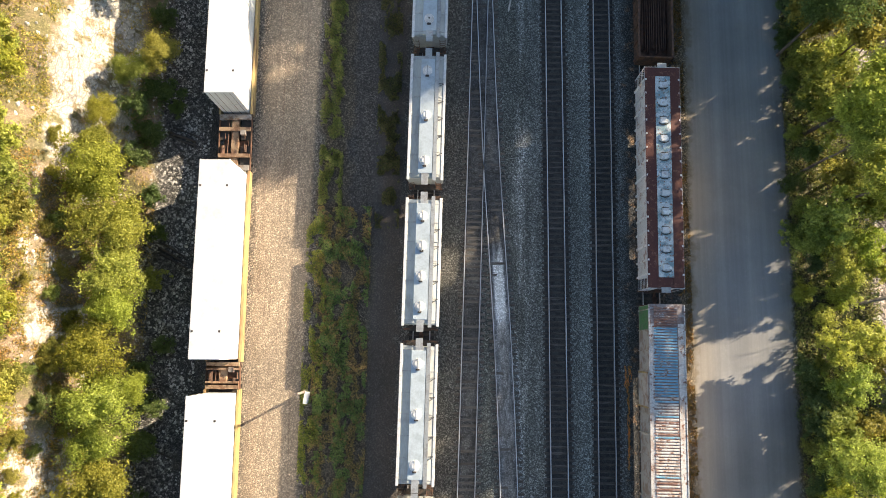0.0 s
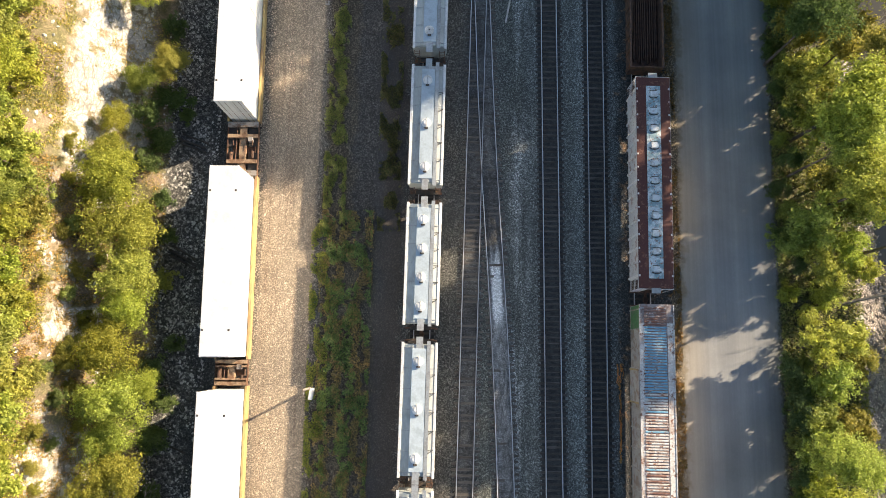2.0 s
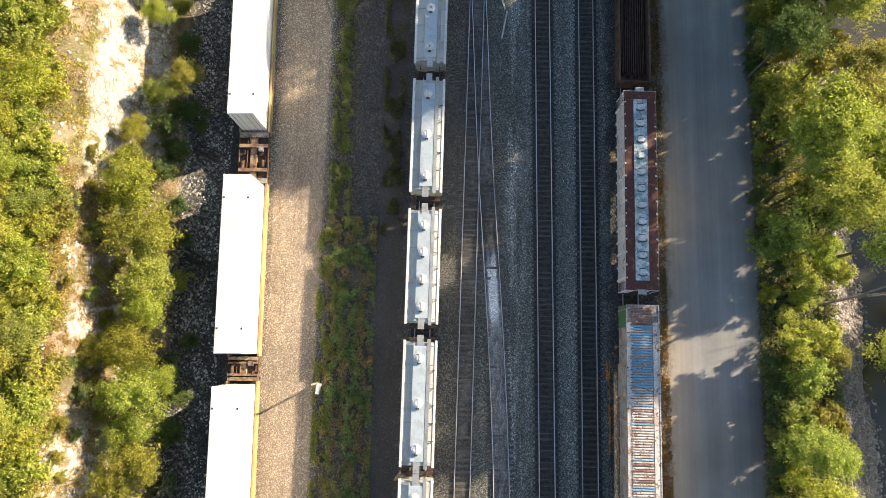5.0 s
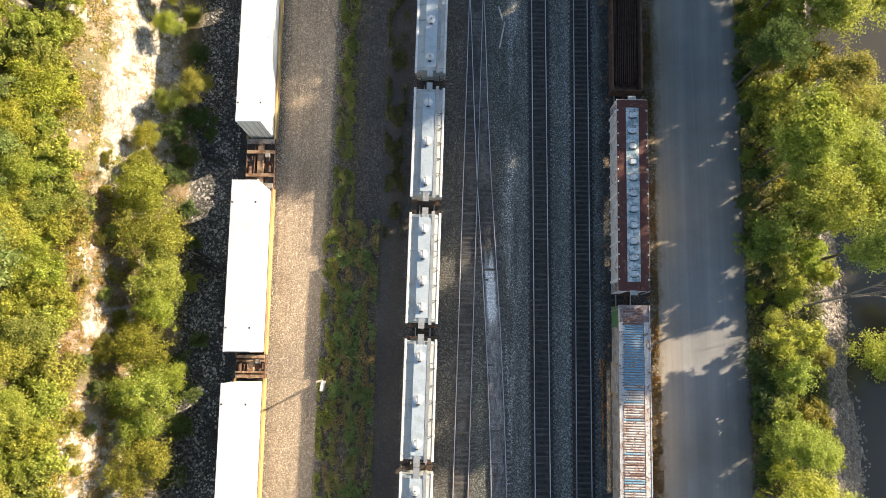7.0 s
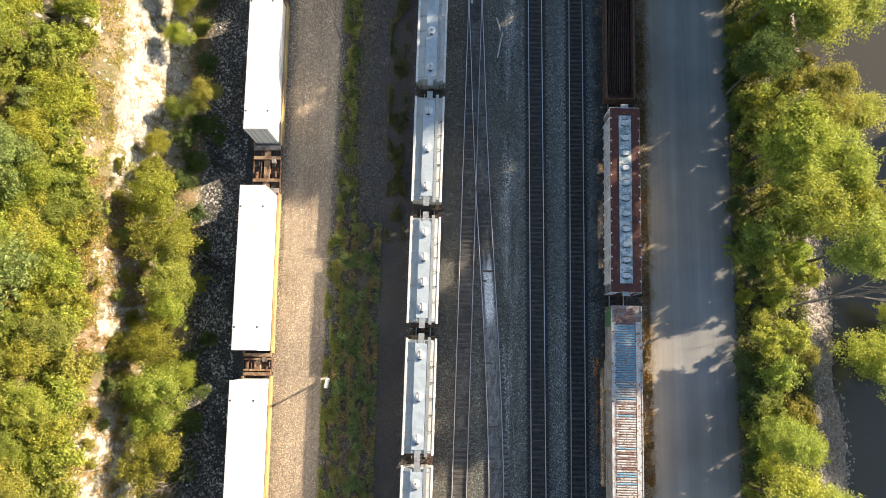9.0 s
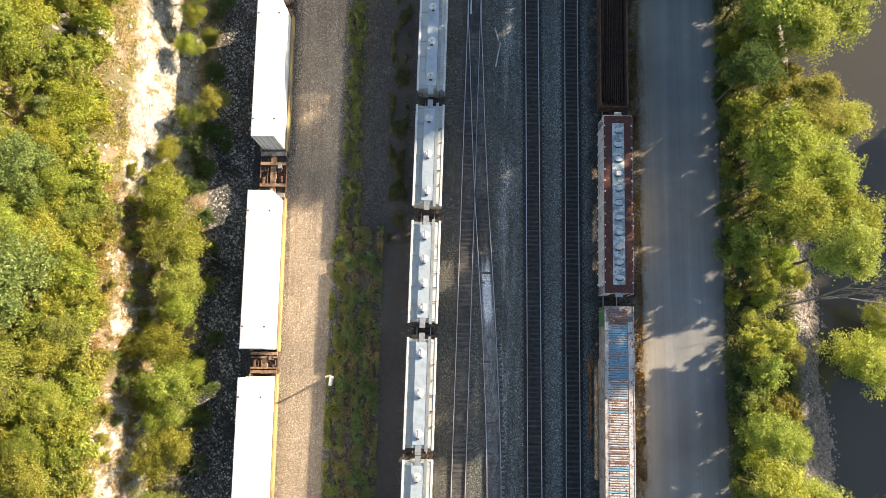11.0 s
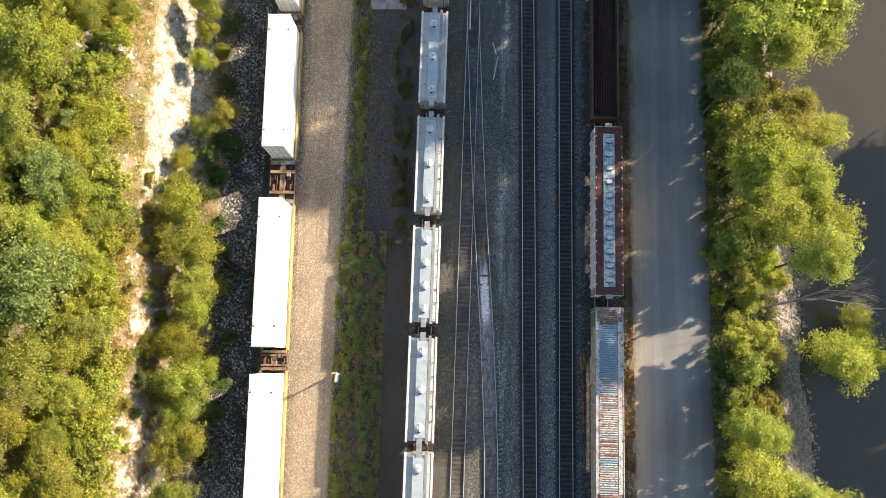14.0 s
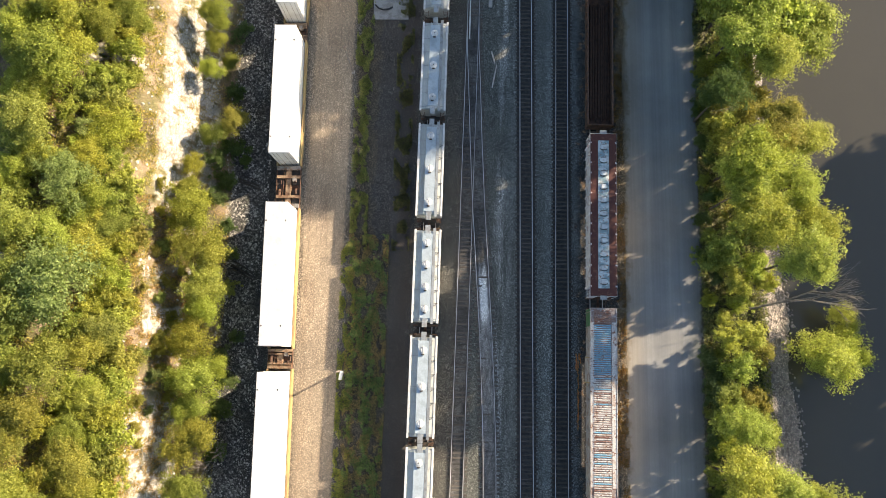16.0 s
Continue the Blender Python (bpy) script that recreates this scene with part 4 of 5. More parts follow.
def plant(x, y, top, r, tint="g", where="on the hillside", stretch=1.0, shrub=False, sparse=False):
    """A tree or bush with its highest leaves about at height top over the ground."""
    plant_count[0] += 1
    k = plant_count[0]
    rng = random.Random(k)
    colour, words = TINTS[tint]
    z = ground_z(x, y)
    pool = SHRUBS if shrub else SPARSE if sparse else CROWNS
    mesh, middles = pool[k % len(pool)]
    middle = max(top - r * 0.72 * stretch, r * 0.45)
    t = thing("bush" if shrub else "tree", f"{words} {'bush' if shrub else 'tree'} {where}", "bush" if shrub else "tree", pose(x, y, z), "plants " + where)
    turn = rng.uniform(0, 360)
    crown = part("crown", mesh, LEAF, t)
    crown.matrix_basis = pose(0, 0, middle, 0, 0, turn) @ Matrix.Diagonal((r, r * rng.uniform(0.9, 1.1), r * stretch, 1))
    shade, warm = rng.uniform(0.86, 1.14), rng.uniform(0.95, 1.06)
    crown.color = (colour[0] * shade * warm, colour[1] * shade, colour[2] * shade * rng.uniform(0.85, 1.15), 1)
    spin = pose(0, 0, 0, 0, 0, turn)
    ends = [spin @ Vector((m[0] * r, m[1] * r, m[2] * r * stretch)) for m in middles]
    trunk = part("trunk", trunk_bm(ends, middle + 0.1, max(0.03, (0.03 if shrub else 0.028) * r + 0.02 * top / 4), k, 4 if shrub else 9), BARK, t)
    trunk.matrix_basis = pose(0, 0, middle)
    return t


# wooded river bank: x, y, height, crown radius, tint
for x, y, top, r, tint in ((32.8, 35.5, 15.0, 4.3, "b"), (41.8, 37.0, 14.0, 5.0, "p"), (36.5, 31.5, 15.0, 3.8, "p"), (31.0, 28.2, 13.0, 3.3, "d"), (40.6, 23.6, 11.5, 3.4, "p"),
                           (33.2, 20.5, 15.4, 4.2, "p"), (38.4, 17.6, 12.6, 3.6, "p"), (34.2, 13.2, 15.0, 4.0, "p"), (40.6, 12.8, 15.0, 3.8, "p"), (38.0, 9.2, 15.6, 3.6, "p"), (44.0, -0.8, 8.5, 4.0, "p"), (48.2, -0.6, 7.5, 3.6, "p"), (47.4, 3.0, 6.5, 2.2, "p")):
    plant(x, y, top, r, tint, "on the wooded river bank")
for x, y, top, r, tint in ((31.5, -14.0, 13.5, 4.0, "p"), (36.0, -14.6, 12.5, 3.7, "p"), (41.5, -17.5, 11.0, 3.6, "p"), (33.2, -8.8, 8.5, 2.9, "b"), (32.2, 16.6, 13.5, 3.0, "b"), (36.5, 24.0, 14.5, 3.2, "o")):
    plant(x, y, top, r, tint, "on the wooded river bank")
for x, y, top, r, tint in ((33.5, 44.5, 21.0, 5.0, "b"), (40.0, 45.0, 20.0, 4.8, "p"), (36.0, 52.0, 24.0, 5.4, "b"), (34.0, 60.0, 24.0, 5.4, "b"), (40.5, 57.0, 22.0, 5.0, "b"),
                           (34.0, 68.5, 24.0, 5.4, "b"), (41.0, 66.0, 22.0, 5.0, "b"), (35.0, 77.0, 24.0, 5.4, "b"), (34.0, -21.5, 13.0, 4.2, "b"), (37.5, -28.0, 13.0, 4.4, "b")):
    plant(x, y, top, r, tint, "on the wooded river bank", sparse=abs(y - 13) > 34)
plant(34.8, 26.6, 11.0, 3.0, "o", "on the wooded river bank", sparse=True)
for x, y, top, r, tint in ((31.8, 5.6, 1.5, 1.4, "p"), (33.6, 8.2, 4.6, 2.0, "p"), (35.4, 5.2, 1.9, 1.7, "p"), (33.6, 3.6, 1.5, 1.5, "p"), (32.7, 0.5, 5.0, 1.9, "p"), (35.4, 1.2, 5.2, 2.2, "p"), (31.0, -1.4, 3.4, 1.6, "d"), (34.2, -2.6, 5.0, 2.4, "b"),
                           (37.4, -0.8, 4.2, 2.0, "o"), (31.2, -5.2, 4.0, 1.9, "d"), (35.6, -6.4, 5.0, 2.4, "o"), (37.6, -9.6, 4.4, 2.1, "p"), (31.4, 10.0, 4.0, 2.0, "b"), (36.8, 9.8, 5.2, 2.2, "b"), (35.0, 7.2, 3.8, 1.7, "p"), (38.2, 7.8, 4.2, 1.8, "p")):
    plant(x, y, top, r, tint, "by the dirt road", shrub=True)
for k in range(26):
    rng = random.Random(400 + k)
    y = -22 + k * 2.35
    if 0.5 < y < 7.5:
        continue
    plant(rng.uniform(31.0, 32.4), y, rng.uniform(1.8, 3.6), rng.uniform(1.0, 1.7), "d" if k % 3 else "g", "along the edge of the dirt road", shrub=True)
for k in range(22):
    rng = random.Random(1400 + k)
    x, y = rng.uniform(32.4, 36.5), 11.5 + k * 1.9
    # sun comes in under the crowns along two gaps
    if min(abs((y - v) * 0.88 - (x - u) * 0.475) for u, v in ((23.4, 23.0), (23.4, 11.4))) < 1.7:
        continue
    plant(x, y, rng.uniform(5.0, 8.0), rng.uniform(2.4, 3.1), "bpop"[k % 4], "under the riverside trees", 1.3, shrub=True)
for k in range(8):
    rng = random.Random(1500 + k)
    plant(rng.uniform(32.2, 35.0), -24 + k * 2.6, rng.uniform(4.5, 7.0), rng.uniform(1.9, 2.5), "bgp"[k % 3], "under the riverside trees", 1.3, shrub=True)
# sparse trees, mostly out of view, added to block sun from the upper yard
for k in range(12):
    rng = random.Random(1800 + k)
    plant(34 + 5.5 * (k % 2) + rng.uniform(-1, 1), 42 + k * 3.2, rng.uniform(11.5, 13.5), 4.2, "b", "on the wooded river bank", 1.35, sparse=True)
for x, y, top in ((37.6, 37.2, 13.5), (33.5, 41.0, 16.5), (39.0, 41.5, 16.5), (36.0, 47.5, 18.0), (41.5, 51.0, 18.0), (32.8, 52.5, 18.0), (38.0, 61.5, 19.0), (33.5, 64.5, 18.0), (38.5, 70.5, 19.0)):
    plant(x, y, top, 4.4, "b", "on the wooded river bank", 1.2, sparse=True)
# bushes hidden under the crowns, added to keep sun patches off the road
for k in range(11):
    rng = random.Random(2300 + k)
    x, y = rng.uniform(36.8, 38.6), 13.0 + k * 2.7
    if abs((y - 22.6) * 0.88 - (x - 24.0) * 0.475) > 3.0:
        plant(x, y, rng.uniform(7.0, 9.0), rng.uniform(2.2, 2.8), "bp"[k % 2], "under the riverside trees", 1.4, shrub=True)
# far bank, whose trees shade the water
for k in range(15):
    rng = random.Random(700 + k)
    plant(81 + rng.uniform(-2, 4), -24 + k * 4.4, rng.uniform(13, 15), 5.4, "g", "on the far river bank", sparse=True)

# hillside
for x, y, top, r, tint in ((-43.8, 33.8, 7.5, 3.6, "y"), (-38.5, 36.0, 5.5, 3.0, "g"), (-43.6, 27.2, 8.0, 3.9, "l"), (-44.6, 20.6, 7.0, 3.4, "g"), (-39.4, 22.6, 5.5, 3.0, "y"), (-42.0, 15.6, 7.0, 3.4, "s"),
                           (-45.2, 10.2, 7.0, 3.6, "g"), (-41.4, 5.0, 9.0, 4.9, "s"), (-45.8, 1.6, 8.0, 3.8, "g"), (-39.0, 11.8, 5.0, 2.5, "g")):
    plant(x * 0.94, y, top, r, tint)
for x, y, top, r, tint in ((-38.4, 7.0, 4.6, 2.4, "l"), (-38.2, -0.4, 5.0, 2.4, "l"), (-38.4, 0.6, 6.5, 3.0, "g"), (-41.4, -3.8, 7.0, 3.4, "g"), (-38.6, -6.4, 5.0, 2.4, "l"), (-38.4, -11.0, 4.6, 2.4, "l"),
                           (-43.0, -9.0, 7.0, 3.4, "o"), (-39.4, -12.6, 6.0, 3.0, "o"), (-44.0, -15.4, 7.0, 3.4, "l"), (-38.6, -16.2, 5.0, 2.4, "y")):
    plant(x * 0.95, y, top, r, tint)
for k in range(36):
    rng = random.Random(1600 + k)
    plant(rng.uniform(-46, -37.0), -21 + k * 1.75 + rng.uniform(-1, 1), rng.uniform(4.0, 6.5), rng.uniform(2.0, 3.0), "lgllgy"[k % 6])
for x, y, top, r, tint in ((-33.4, 17.4, 1.6, 1.0, "o"), (-34.6, 11.0, 3.0, 1.5, "o"), (-34.8, 3.2, 3.0, 1.6, "y"), (-33.9, -2.4, 2.6, 1.4, "o"), (-33.0, -4.6, 1.8, 1.2, "s"), (-34.9, -8.0, 3.2, 1.7, "y"), (-34.9, -14.0, 3.4, 1.8, "y")):
    plant(x, y, top, r, tint, shrub=True)
# trees at the foot of the slope, beside the rubble
for x, y, top, r, tint in ((-29.6, 14.0, 7.4, 3.6, "y"), (-28.5, 9.8, 7.2, 3.3, "y"), (-28.3, 6.0, 7.2, 3.2, "l"), (-27.9, 3.0, 6.8, 2.8, "l"), (-29.1, -0.4, 6.2, 3.0, "y"), (-28.9, -4.4, 7.2, 3.5, "l"), (-25.9, -3.8, 6.2, 1.7, "l"), (-28.2, -11.8, 6.2, 3.1, "y"), (-28.9, -8.2, 5.4, 2.7, "l"),
                           (-31.0, 17.4, 4.6, 2.1, "y"), (-28.9, 39.6, 6.2, 2.6, "l"), (-28.4, -17.0, 6.5, 2.6, "g")):
    plant(x, y, top, r, tint, "at the foot of the slope")
for x, y, top, r, tint in ((-26.4, 26.4, 5.6, 2.2, "o"), (-28.8, 24.6, 4.2, 1.8, "g"), (-29.6, 32.6, 4.6, 1.9, "l"), (-27.6, 34.4, 3.6, 1.6, "g"), (-29.2, 36.4, 4.4, 1.7, "y"), (-30.6, 20.6, 3.4, 1.7, "y")):
    plant(x, y, top, r, tint, "beside the rubble")
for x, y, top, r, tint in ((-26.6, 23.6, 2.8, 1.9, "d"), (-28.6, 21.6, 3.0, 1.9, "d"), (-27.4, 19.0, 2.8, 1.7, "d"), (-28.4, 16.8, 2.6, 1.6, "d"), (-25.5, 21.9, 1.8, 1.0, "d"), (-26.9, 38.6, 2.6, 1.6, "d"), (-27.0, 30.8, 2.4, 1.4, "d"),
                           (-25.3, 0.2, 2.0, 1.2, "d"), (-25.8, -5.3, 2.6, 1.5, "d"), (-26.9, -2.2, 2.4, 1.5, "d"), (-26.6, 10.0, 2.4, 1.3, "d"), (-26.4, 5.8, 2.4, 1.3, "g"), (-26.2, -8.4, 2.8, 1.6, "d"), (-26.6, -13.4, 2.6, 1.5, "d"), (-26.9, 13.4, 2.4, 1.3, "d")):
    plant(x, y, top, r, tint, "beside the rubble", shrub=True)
for k in range(30):
    rng = random.Random(2100 + k)
    y = -21 + k * 2.1 + rng.uniform(-0.8, 0.8)
    plant(rng.uniform(-36.0, -34.7) if y < 17 else rng.uniform(-37.6, -36.2), y, rng.uniform(3.4, 5.2), rng.uniform(2.0, 2.7), "ylyogl"[k % 6], "above the pale rock", 1.1, shrub=True)
for k in range(22):
    rng = random.Random(2500 + k)
    plant(rng.uniform(-34.2, -31.2), -13 + k * 1.3 + rng.uniform(-0.5, 0.5), rng.uniform(0.9, 2.0), rng.uniform(0.7, 1.25), "oyoso"[k % 5], "on the dry rocky strip", 0.9, shrub=True)
for k in range(84):
    rng = random.Random(500 + k)
    x, y = rng.uniform(-46, -36.4), -22 + 64 * k / 84 + rng.uniform(-2, 2)
    plant(x, y, rng.uniform(2.2, 4.2), rng.uniform(1.4, 2.5), rng.choice("glylsgy"), "on the hillside", shrub=True)
for k in range(16):
    rng = random.Random(900 + k)
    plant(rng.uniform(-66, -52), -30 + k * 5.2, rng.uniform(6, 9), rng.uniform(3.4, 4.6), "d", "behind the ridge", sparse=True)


# ---- ground cover ----
def cover(name, label, category, spots, size, seed, tint, long=2.2, lift=0.25):
    rng = np.random.default_rng(seed)
    n = len(spots)
    tall = np.array([max(0.12, 0.5 + 1.3 * noise.noise(Vector((x * 1.1, y * 1.1, seed * 3.0)))) for x, y in spots])
    centres = np.array([(x, y, ground_z(x, y)) for x, y in spots]) + np.stack([0 * rng.random(n), 0 * rng.random(n), rng.random(n) ** 1.2 * lift * tall], 1)
    normals = unit(rng.normal(size=(n, 3)) + np.array([0, 0, 0.9]))
    ob = part(name, leaves_mesh(name, centres, normals, size, seed, WEED, long), WEED, None)
    ob.color = (*tint, 1)
    return tagged(ob, label, category, kind="stuff")


def patchy(count, seed, x0, x1, y0, y1, grain=0.35, keep=0.0):
    """Places in a strip, gathered in patches."""
    rng = random.Random(seed)
    spots = []
    while len(spots) < count:
        x, y = rng.uniform(x0, x1), rng.uniform(y0, y1)
        if noise.noise(Vector((x * grain * 1.6, y * grain, seed))) + 0.35 * noise.noise(Vector((x * 2.5, y * 2.5, seed))) > keep:
            spots.append((x, y))
    return spots


cover("weeds", "narrow strip of green weeds beside the gravel", "weeds", patchy(26000, 1, -12.2, -10.0, 11, 46, 0.6, -0.02), 0.07, 1, (1.6, 1.9, 1.2), lift=1.2)
cover("weeds", "bright green weeds along the edge of the gravel", "weeds", patchy(17000, 14, -13.1, -11.2, -24, 12, 0.6, -0.02), 0.075, 14, (2.1, 2.4, 1.2), lift=0.55)
cover("weeds", "dark green weeds between the gravel and the hopper wagons", "weeds", patchy(30000, 2, -12.0, -7.3, -24, 13, 0.5, 0.02), 0.075, 2, (1.35, 2.05, 1.45), lift=0.9)
cover("weeds", "thin dark weeds beside the hopper wagons", "weeds", patchy(20000, 3, -6.9, -4.7, 11, 46, 0.5, 0.02), 0.07, 3, (1.0, 1.05, 0.85), lift=0.8)
cover("weeds", "dry brown weeds in the strip between the tracks", "weeds", patchy(30000, 8, -12.2, -7.2, -24, 13, 0.7, 0.0), 0.065, 8, (2.4, 1.95, 1.8), lift=0.8)
cover("undergrowth", "low green and dry plants on the hillside", "undergrowth", patchy(110000, 4, -48, -34.2, -24, 44, keep=-0.2), 0.10, 4, (2.3, 2.2, 1.2), lift=0.7)
cover("undergrowth", "dry brown grass among pale stones on the slope", "undergrowth", patchy(26000, 15, -35.4, -30.4, -24, 16, 0.6, -0.05), 0.08, 15, (2.5, 1.8, 1.2), lift=0.45)
cover("undergrowth", "tufts of dry grass on the pale rock", "undergrowth", patchy(22000, 5, -34.6, -27.2, -24, 44, keep=0.02), 0.075, 5, (2.4, 2.0, 1.2), lift=0.35)
cover("undergrowth", "dark green plants on the river bank", "undergrowth", patchy(50000, 6, 31.2, 39.5, -26, 50, keep=-0.3), 0.13, 6, (1.3, 1.5, 1.1), lift=0.8)
cover("roadside_grass", "brown dry grass and leaves beside the dirt road", "grass", patchy(9000, 7, 20.6, 22.0, -20, 46, keep=0.0), 0.09, 7, (1.4, 0.95, 0.7), lift=0.15)


# ---- loose things ----
def stone_mesh(seed, squash=0.42):
    rng = np.random.default_rng(seed)
    bm = bmesh.new()
    bmesh.ops.create_icosphere(bm, subdivisions=1, radius=1.0)
    for v in bm.verts:
        v.co *= rng.uniform(0.7, 1.15)
        v.co.z *= squash
    return bm


def stones(name, label, places, seed, material=STONE):
    """A field of loose stones too many to count."""
    rng = random.Random(seed)
    points, faces = [], []
    shapes = []
    for k in range(6):
        bm = stone_mesh(seed * 10 + k)
        bm.verts.index_update()
        shapes.append(([v.co.copy() for v in bm.verts], [tuple(v.index for v in f.verts) for f in bm.faces]))
        bm.free()
    for x, y, s in places:
        vs, fs = shapes[rng.randrange(6)]
        m = pose(x, y, ground_z(x, y) + 0.15 * s, rng.uniform(-20, 20), rng.uniform(-20, 20), rng.uniform(0, 360)) @ Matrix.Diagonal((s, s * rng.uniform(0.6, 1.0), s, 1))
        base = len(points)
        points += [m @ v for v in vs]
        faces += [tuple(base + i for i in f) for f in fs]
    mesh = bpy.data.meshes.new(name)
    mesh.from_pydata(points, [], faces)
    return tagged(part(name, mesh, material, None), label, "stones", kind="stuff")


rng = random.Random(31)
stones("rubble", "pale broken stones at the foot of the hillside", [(x, y, 0.035 + 0.14 * rng.random() ** 3.5) for x, y in patchy(5200, 11, -28.0, -22.6, -22, 46, keep=-0.1)], 3)
stones("shore_stones", "grey-pink stones along the water's edge", [(x, y, rng.uniform(0.08, 0.25)) for x, y in patchy(2200, 12, 38.6, 44.0, -24, 14, keep=-0.5)], 4, SHORESTONE)
stones("cliff_stones", "pale limestone blocks on the rocky slope", [(x, y, rng.uniform(0.1, 0.3)) for x, y in patchy(260, 13, -36.5, -29.0, -20, 44, keep=0.05)], 5)


def ledge(x, y, turn, wide, deep, high):
    """An angular block of layered rock."""
    rng = np.random.default_rng(int(abs(x * 10) + y * 7))
    r = thing("rock_ledge", "grey layered rock outcrop on the hillside", "rock", pose(x, y, ground_z(x, y) - 0.3, 0, 0, turn), "rock outcrops on the hillside")
    for k in range(4):
        s = 1 - 0.16 * k
        bm = bars((-wide * s, wide * s, -deep * s, deep * s, k * high / 4, (k + 1) * high / 4 + 0.02))
        for v in bm.verts:
            v.co.x += rng.uniform(-0.25, 0.25)
            v.co.y += rng.uniform(-0.25, 0.25)
        part("layer", bevelled(bm, 0.06), ROCK, r)


ROCK = weathered("grey_limestone", (0.40, 0.36, 0.31), (0.22, 0.19, 0.16), 0.5, 0.9, 0.95, spread=0.25)
for x, y, turn, wide, deep, high in ((-38.6, 31.4, 20, 0.9, 0.7, 2.6), (-37.2, 30.6, -10, 0.6, 0.9, 2.8), (-39.8, 30.0, 40, 1.0, 0.7, 2.0), (-36.2, 31.0, 5, 0.5, 0.8, 2.4), (-38.2, 33.6, 70, 0.9, 0.6, 2.2)):
    ledge(x, y, turn, wide, deep, high)


def mast(x, y, height, label, arm, thick):
    m = thing("signal_mast", label, "mast", pose(x, y, ground_z(x, y)), "masts beside the gravel strip")
    part("pole", tube(bmesh.new(), (0, 0, 0), (0, 0, height), thick, thick * 0.8, 12), MASTSTEEL, m)
    part("footing", bevelled(bars((-0.2, 0.2, -0.2, 0.2, -0.05, 0.12)), 0.02), CONCRETE, m)
    head = part("head", bevelled(bars((-0.11, 0.11, -0.1, 0.1, height - 0.1, height + 0.22)), 0.03), GREYSTEEL, m, "grey equipment box")
    part("head_plate", bars((-0.15, 0.15, -0.02, 0.02, height - 0.13, height + 0.26)), GREYSTEEL, head)
    part("bracket", tube(bmesh.new(), (0, 0, height), (arm, -0.5, height), 0.03, 0.03, 8), GREYSTEEL, m)


mast(-12.55, 34.3, 7.4, "tall grey steel mast with a small box on top", 0.0, 0.09)
mast(-12.62, -3.85, 3.6, "short grey steel mast casting a long shadow", 0.1, 0.13)
cabinet = thing("equipment_cabinet", "narrow white equipment cabinet at the foot of a mast", "cabinet", pose(-12.45, -4.35, 0, 0, 0, -8))
part("body", bevelled(bars((-0.16, 0.16, -0.5, 0.5, 0.0, 0.75)), 0.02), HOPPEREDGE, cabinet)
part("lid", bevelled(bars((-0.19, 0.19, -0.53, 0.53, 0.75, 0.81)), 0.02), WHITE, cabinet)


def log(x0, y0, x1, y1, r):
    z = max(ground_z(x0, y0), ground_z(x1, y1))
    o = part("log", tube(bmesh.new(), (x0, y0, z + r), (x1, y1, z + r * 0.9), r, r * 0.8, 9), TIE, None)
    tagged(o, "old dark timber lying among stones", "timber", "timbers among the stones")


for x0, y0, x1, y1, r in ((-26.6, 19.9, -23.9, 19.0, 0.14), (-26.4, 19.5, -23.8, 18.6, 0.12), (-26.2, 20.4, -23.7, 19.5, 0.1), (-26.6, 8.9, -24.0, 7.4, 0.13), (-26.5, 8.4, -23.9, 7.0, 0.12), (-26.3, 9.3, -24.1, 8.0, 0.1), (-26.2, -9.0, -23.9, -9.9, 0.09)):
    log(x0, y0, x1, y1, r)


def beam(name, label, category, x0, y0, x1, y1, wide, high, material, z=0.0):
    a, b = Vector((x0, y0, z)), Vector((x1, y1, z))
    turn = math.degrees(math.atan2(b.y - a.y, b.x - a.x))
    o = part(name, bevelled(bars((0, (b - a).length, -wide / 2, wide / 2, 0, high)), 0.012), material, None)
    o.matrix_basis = pose(x0, y0, z, 0, 0, turn)
    return tagged(o, label, category)


beam("loose_rail", "bright loose rail lying between the turnout rails", "rail", 2.50, 46.0, 2.43, 39.0, 0.16, 0.14, HOPPEREDGE, 0.04)
beam("plank", "pale weathered plank lying on the ballast", "plank", 5.30, 37.3, 5.77, 35.7, 0.17, 0.08, PALEWOOD)
beam("plank", "long pale plank lying on the ballast", "plank", 5.98, 35.5, 5.42, 32.4, 0.17, 0.08, PALEWOOD)
beam("concrete_slab", "small grey concrete slab beside the turnout", "slab", 5.1, 45.6, 5.1, 43.4, 0.5, 0.25, CONCRETE)

cover("dry_leaves", "line of rusty orange leaf litter beside the track", "leaves", [(16.1 + 0.012 * y + 0.16 * noise.noise(Vector((y * 3.0, x, 0.0))) + (0.3 if y > -3.2 else 0.05) * x, y) for x, y in patchy(3200, 16, -1.0, 1.0, -10.2, -1.2, 0.9, 0.0)], 0.05, 16, (4.2, 2.3, 1.6), lift=0.08)
shore_z = min(ground_z(38.6, 3.0), ground_z(39.4, 3.4)) - 0.05
beam("plank", "pale flat board lying on the stony shore", "plank", 38.6, 2.9, 39.5, 3.5, 0.6, 0.16, PALEWOOD, shore_z + 0.1)
log(38.2, 3.2, 38.9, 2.4, 0.12)
log(38.9, 2.4, 39.4, 1.4, 0.10)

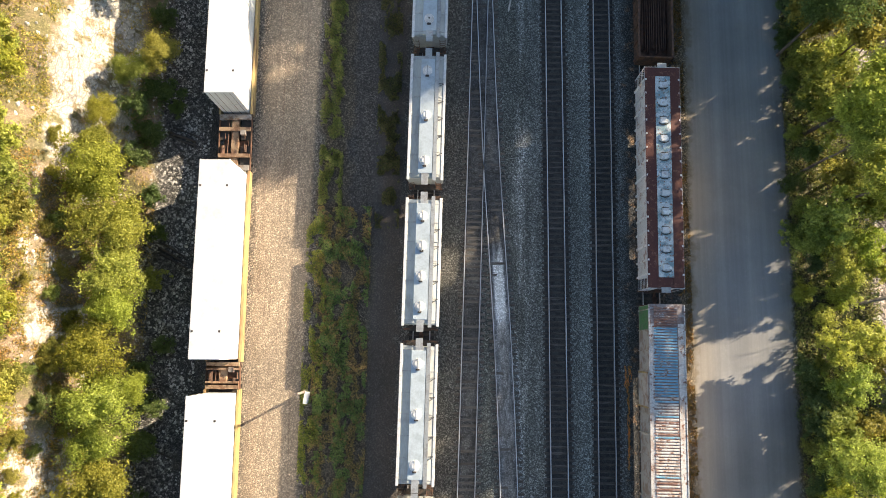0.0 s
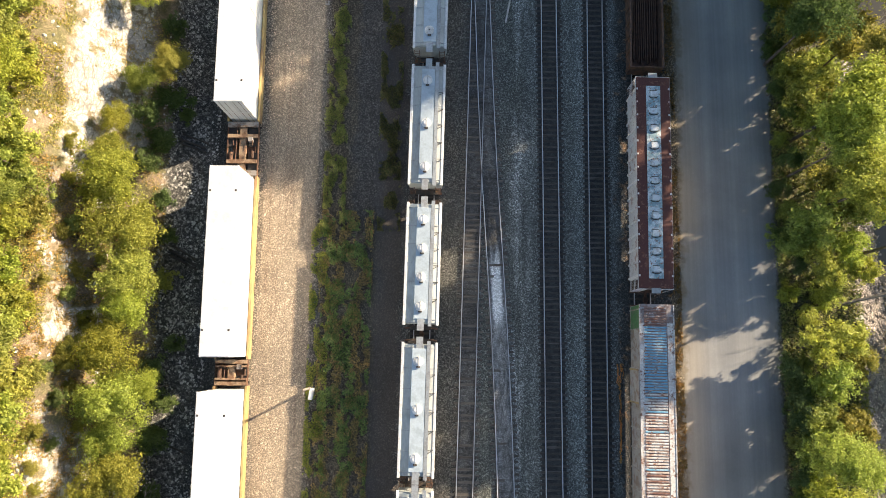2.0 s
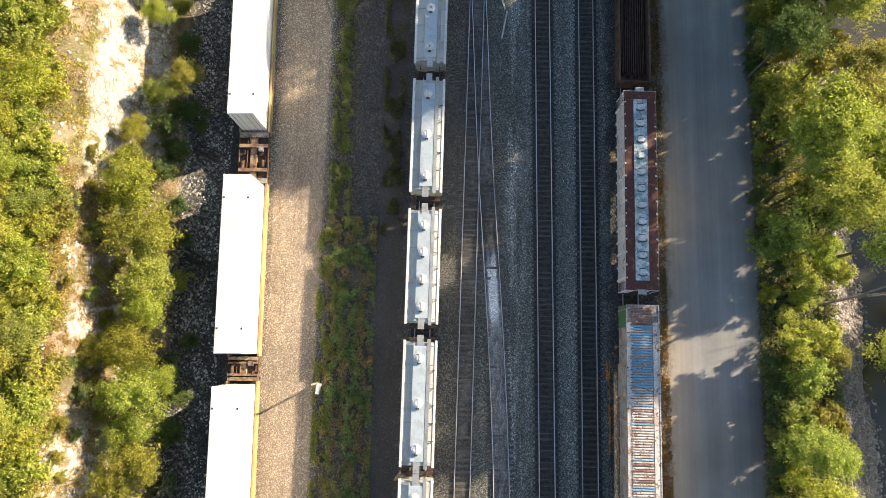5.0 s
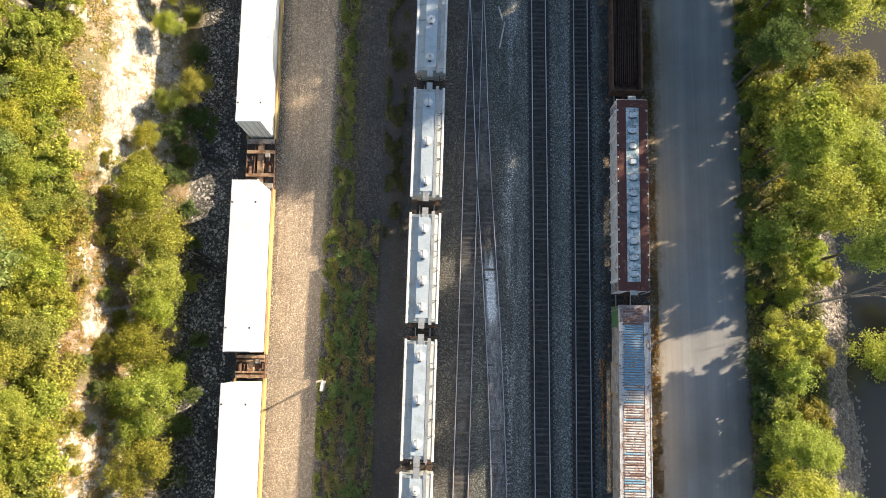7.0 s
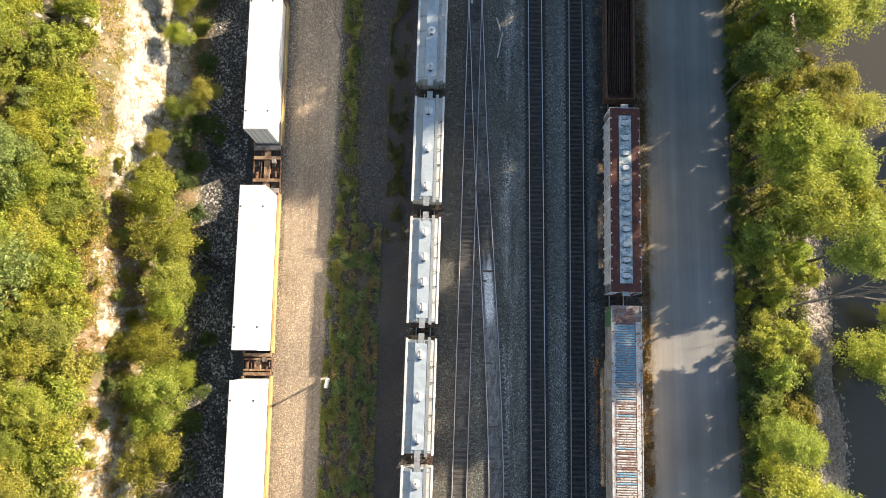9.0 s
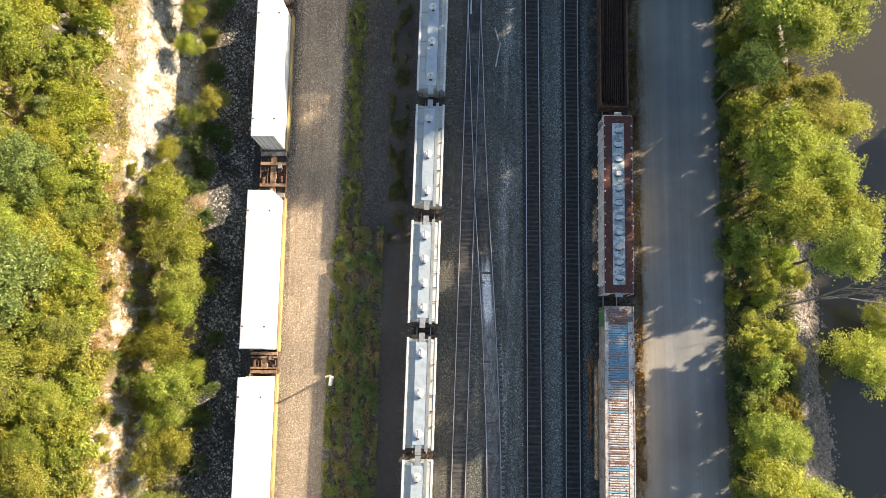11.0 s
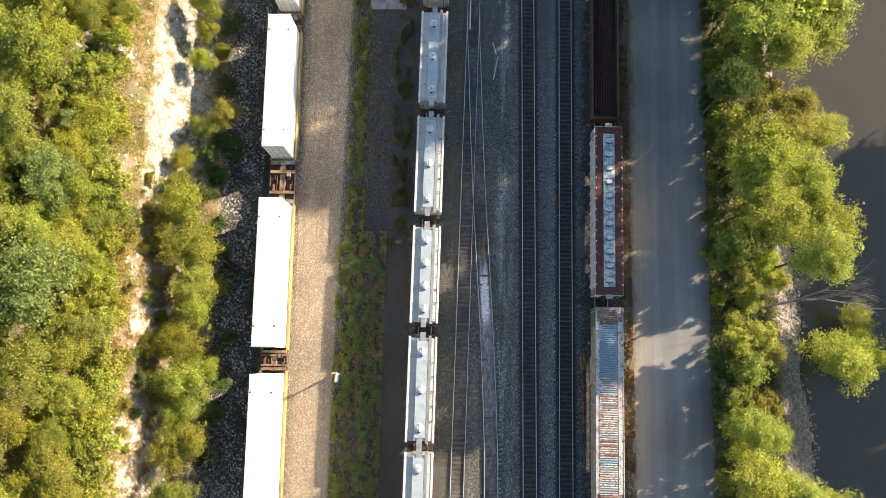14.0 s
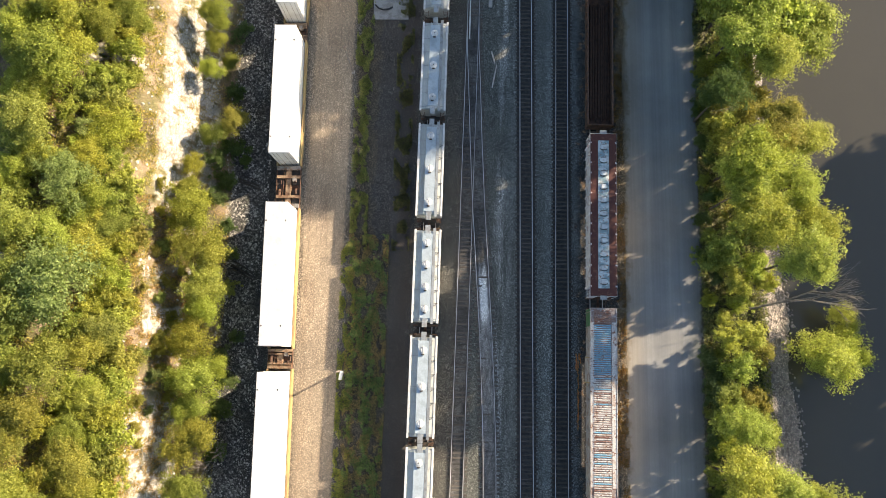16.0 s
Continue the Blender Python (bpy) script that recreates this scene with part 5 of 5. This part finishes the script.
# pad with old metal frame at the end of the weedy path
tagged(part("concrete_pad", bevelled(bars((-10.2, -5.6, 41.6, 50.0, -0.1, 0.12)), 0.05), CONCRETE, None), "dusty grey concrete pad beside the weeds", "pad", kind="structure")
frame_thing = thing("metal_frame", "dark steel ladder frame lying on the concrete pad", "frame", pose(-8.8, 44.4, 0.12))
for k in range(7):
    part("rung", bars((k * 0.42, k * 0.42 + 0.06, 0, 1.5, 0, 0.06)), GREYSTEEL, frame_thing)
for y in (0.0, 1.5):
    part("side_bar", bars((-0.1, 2.7, y - 0.04, y + 0.04, 0.06, 0.12)), GREYSTEEL, frame_thing)
bm = bmesh.new()
spots = [(-10.0, 43.6), (-9.5, 43.1), (-8.9, 42.9), (-8.2, 43.0), (-7.7, 43.3)]
for a, b in zip(spots, spots[1:]):
    tube(bm, (*a, 0.22), (*b, 0.22), 0.11, 0.11, 10)
tagged(part("black_pipe", bm, BLACK, None), "bent black plastic pipe on the concrete pad", "pipe")


# ---- bare trees ----
def bare_tree(x, y, height, label, way, seed, spread=1.0, thick=0.16):
    """A leafless tree leaning over: trunk and forking branches."""
    rng = random.Random(seed)
    bm = bmesh.new()

    def grow(a, direction, length, r, depth):
        b = a + direction * length
        tube(bm, a, b, r, r * 0.7, 6)
        if depth:
            for _ in range(3 if depth > 2 else 2):
                turn = Vector((rng.uniform(-1, 1), rng.uniform(-1, 1), rng.uniform(-0.4, 0.7))) * 0.62 * spread
                grow(a.lerp(b, rng.uniform(0.6, 1.0)), (direction + turn).normalized(), length * rng.uniform(0.6, 0.85), r * 0.6, depth - 1)

    grow(Vector((0, 0, -0.2)), Vector(way).normalized(), height * 0.45, thick, 5)
    t = thing("bare_tree", label, "tree", pose(x, y, ground_z(x, y)))
    part("trunk", bm, DEADWOOD, t)


bare_tree(37.0, 4.6, 11.0, "leaning leafless grey tree over the stony shore", (0.88, 0.22, 0.36), 3, 0.75, 0.2)
bare_tree(36.4, 26.5, 9.0, "leafless grey tree among the riverside trees", (0.1, 0.0, 1.0), 5, 1.3, 0.13)
bare_tree(-30.6, 22.2, 2.6, "small bare dead shrub on the rock", (0.7, 0.0, 0.5), 6, 1.1, 0.05)
bare_tree(-27.4, -14.6, 5.0, "half-bare grey tree at the foot of the slope", (0.2, 0.1, 1.0), 7, 1.4, 0.09)
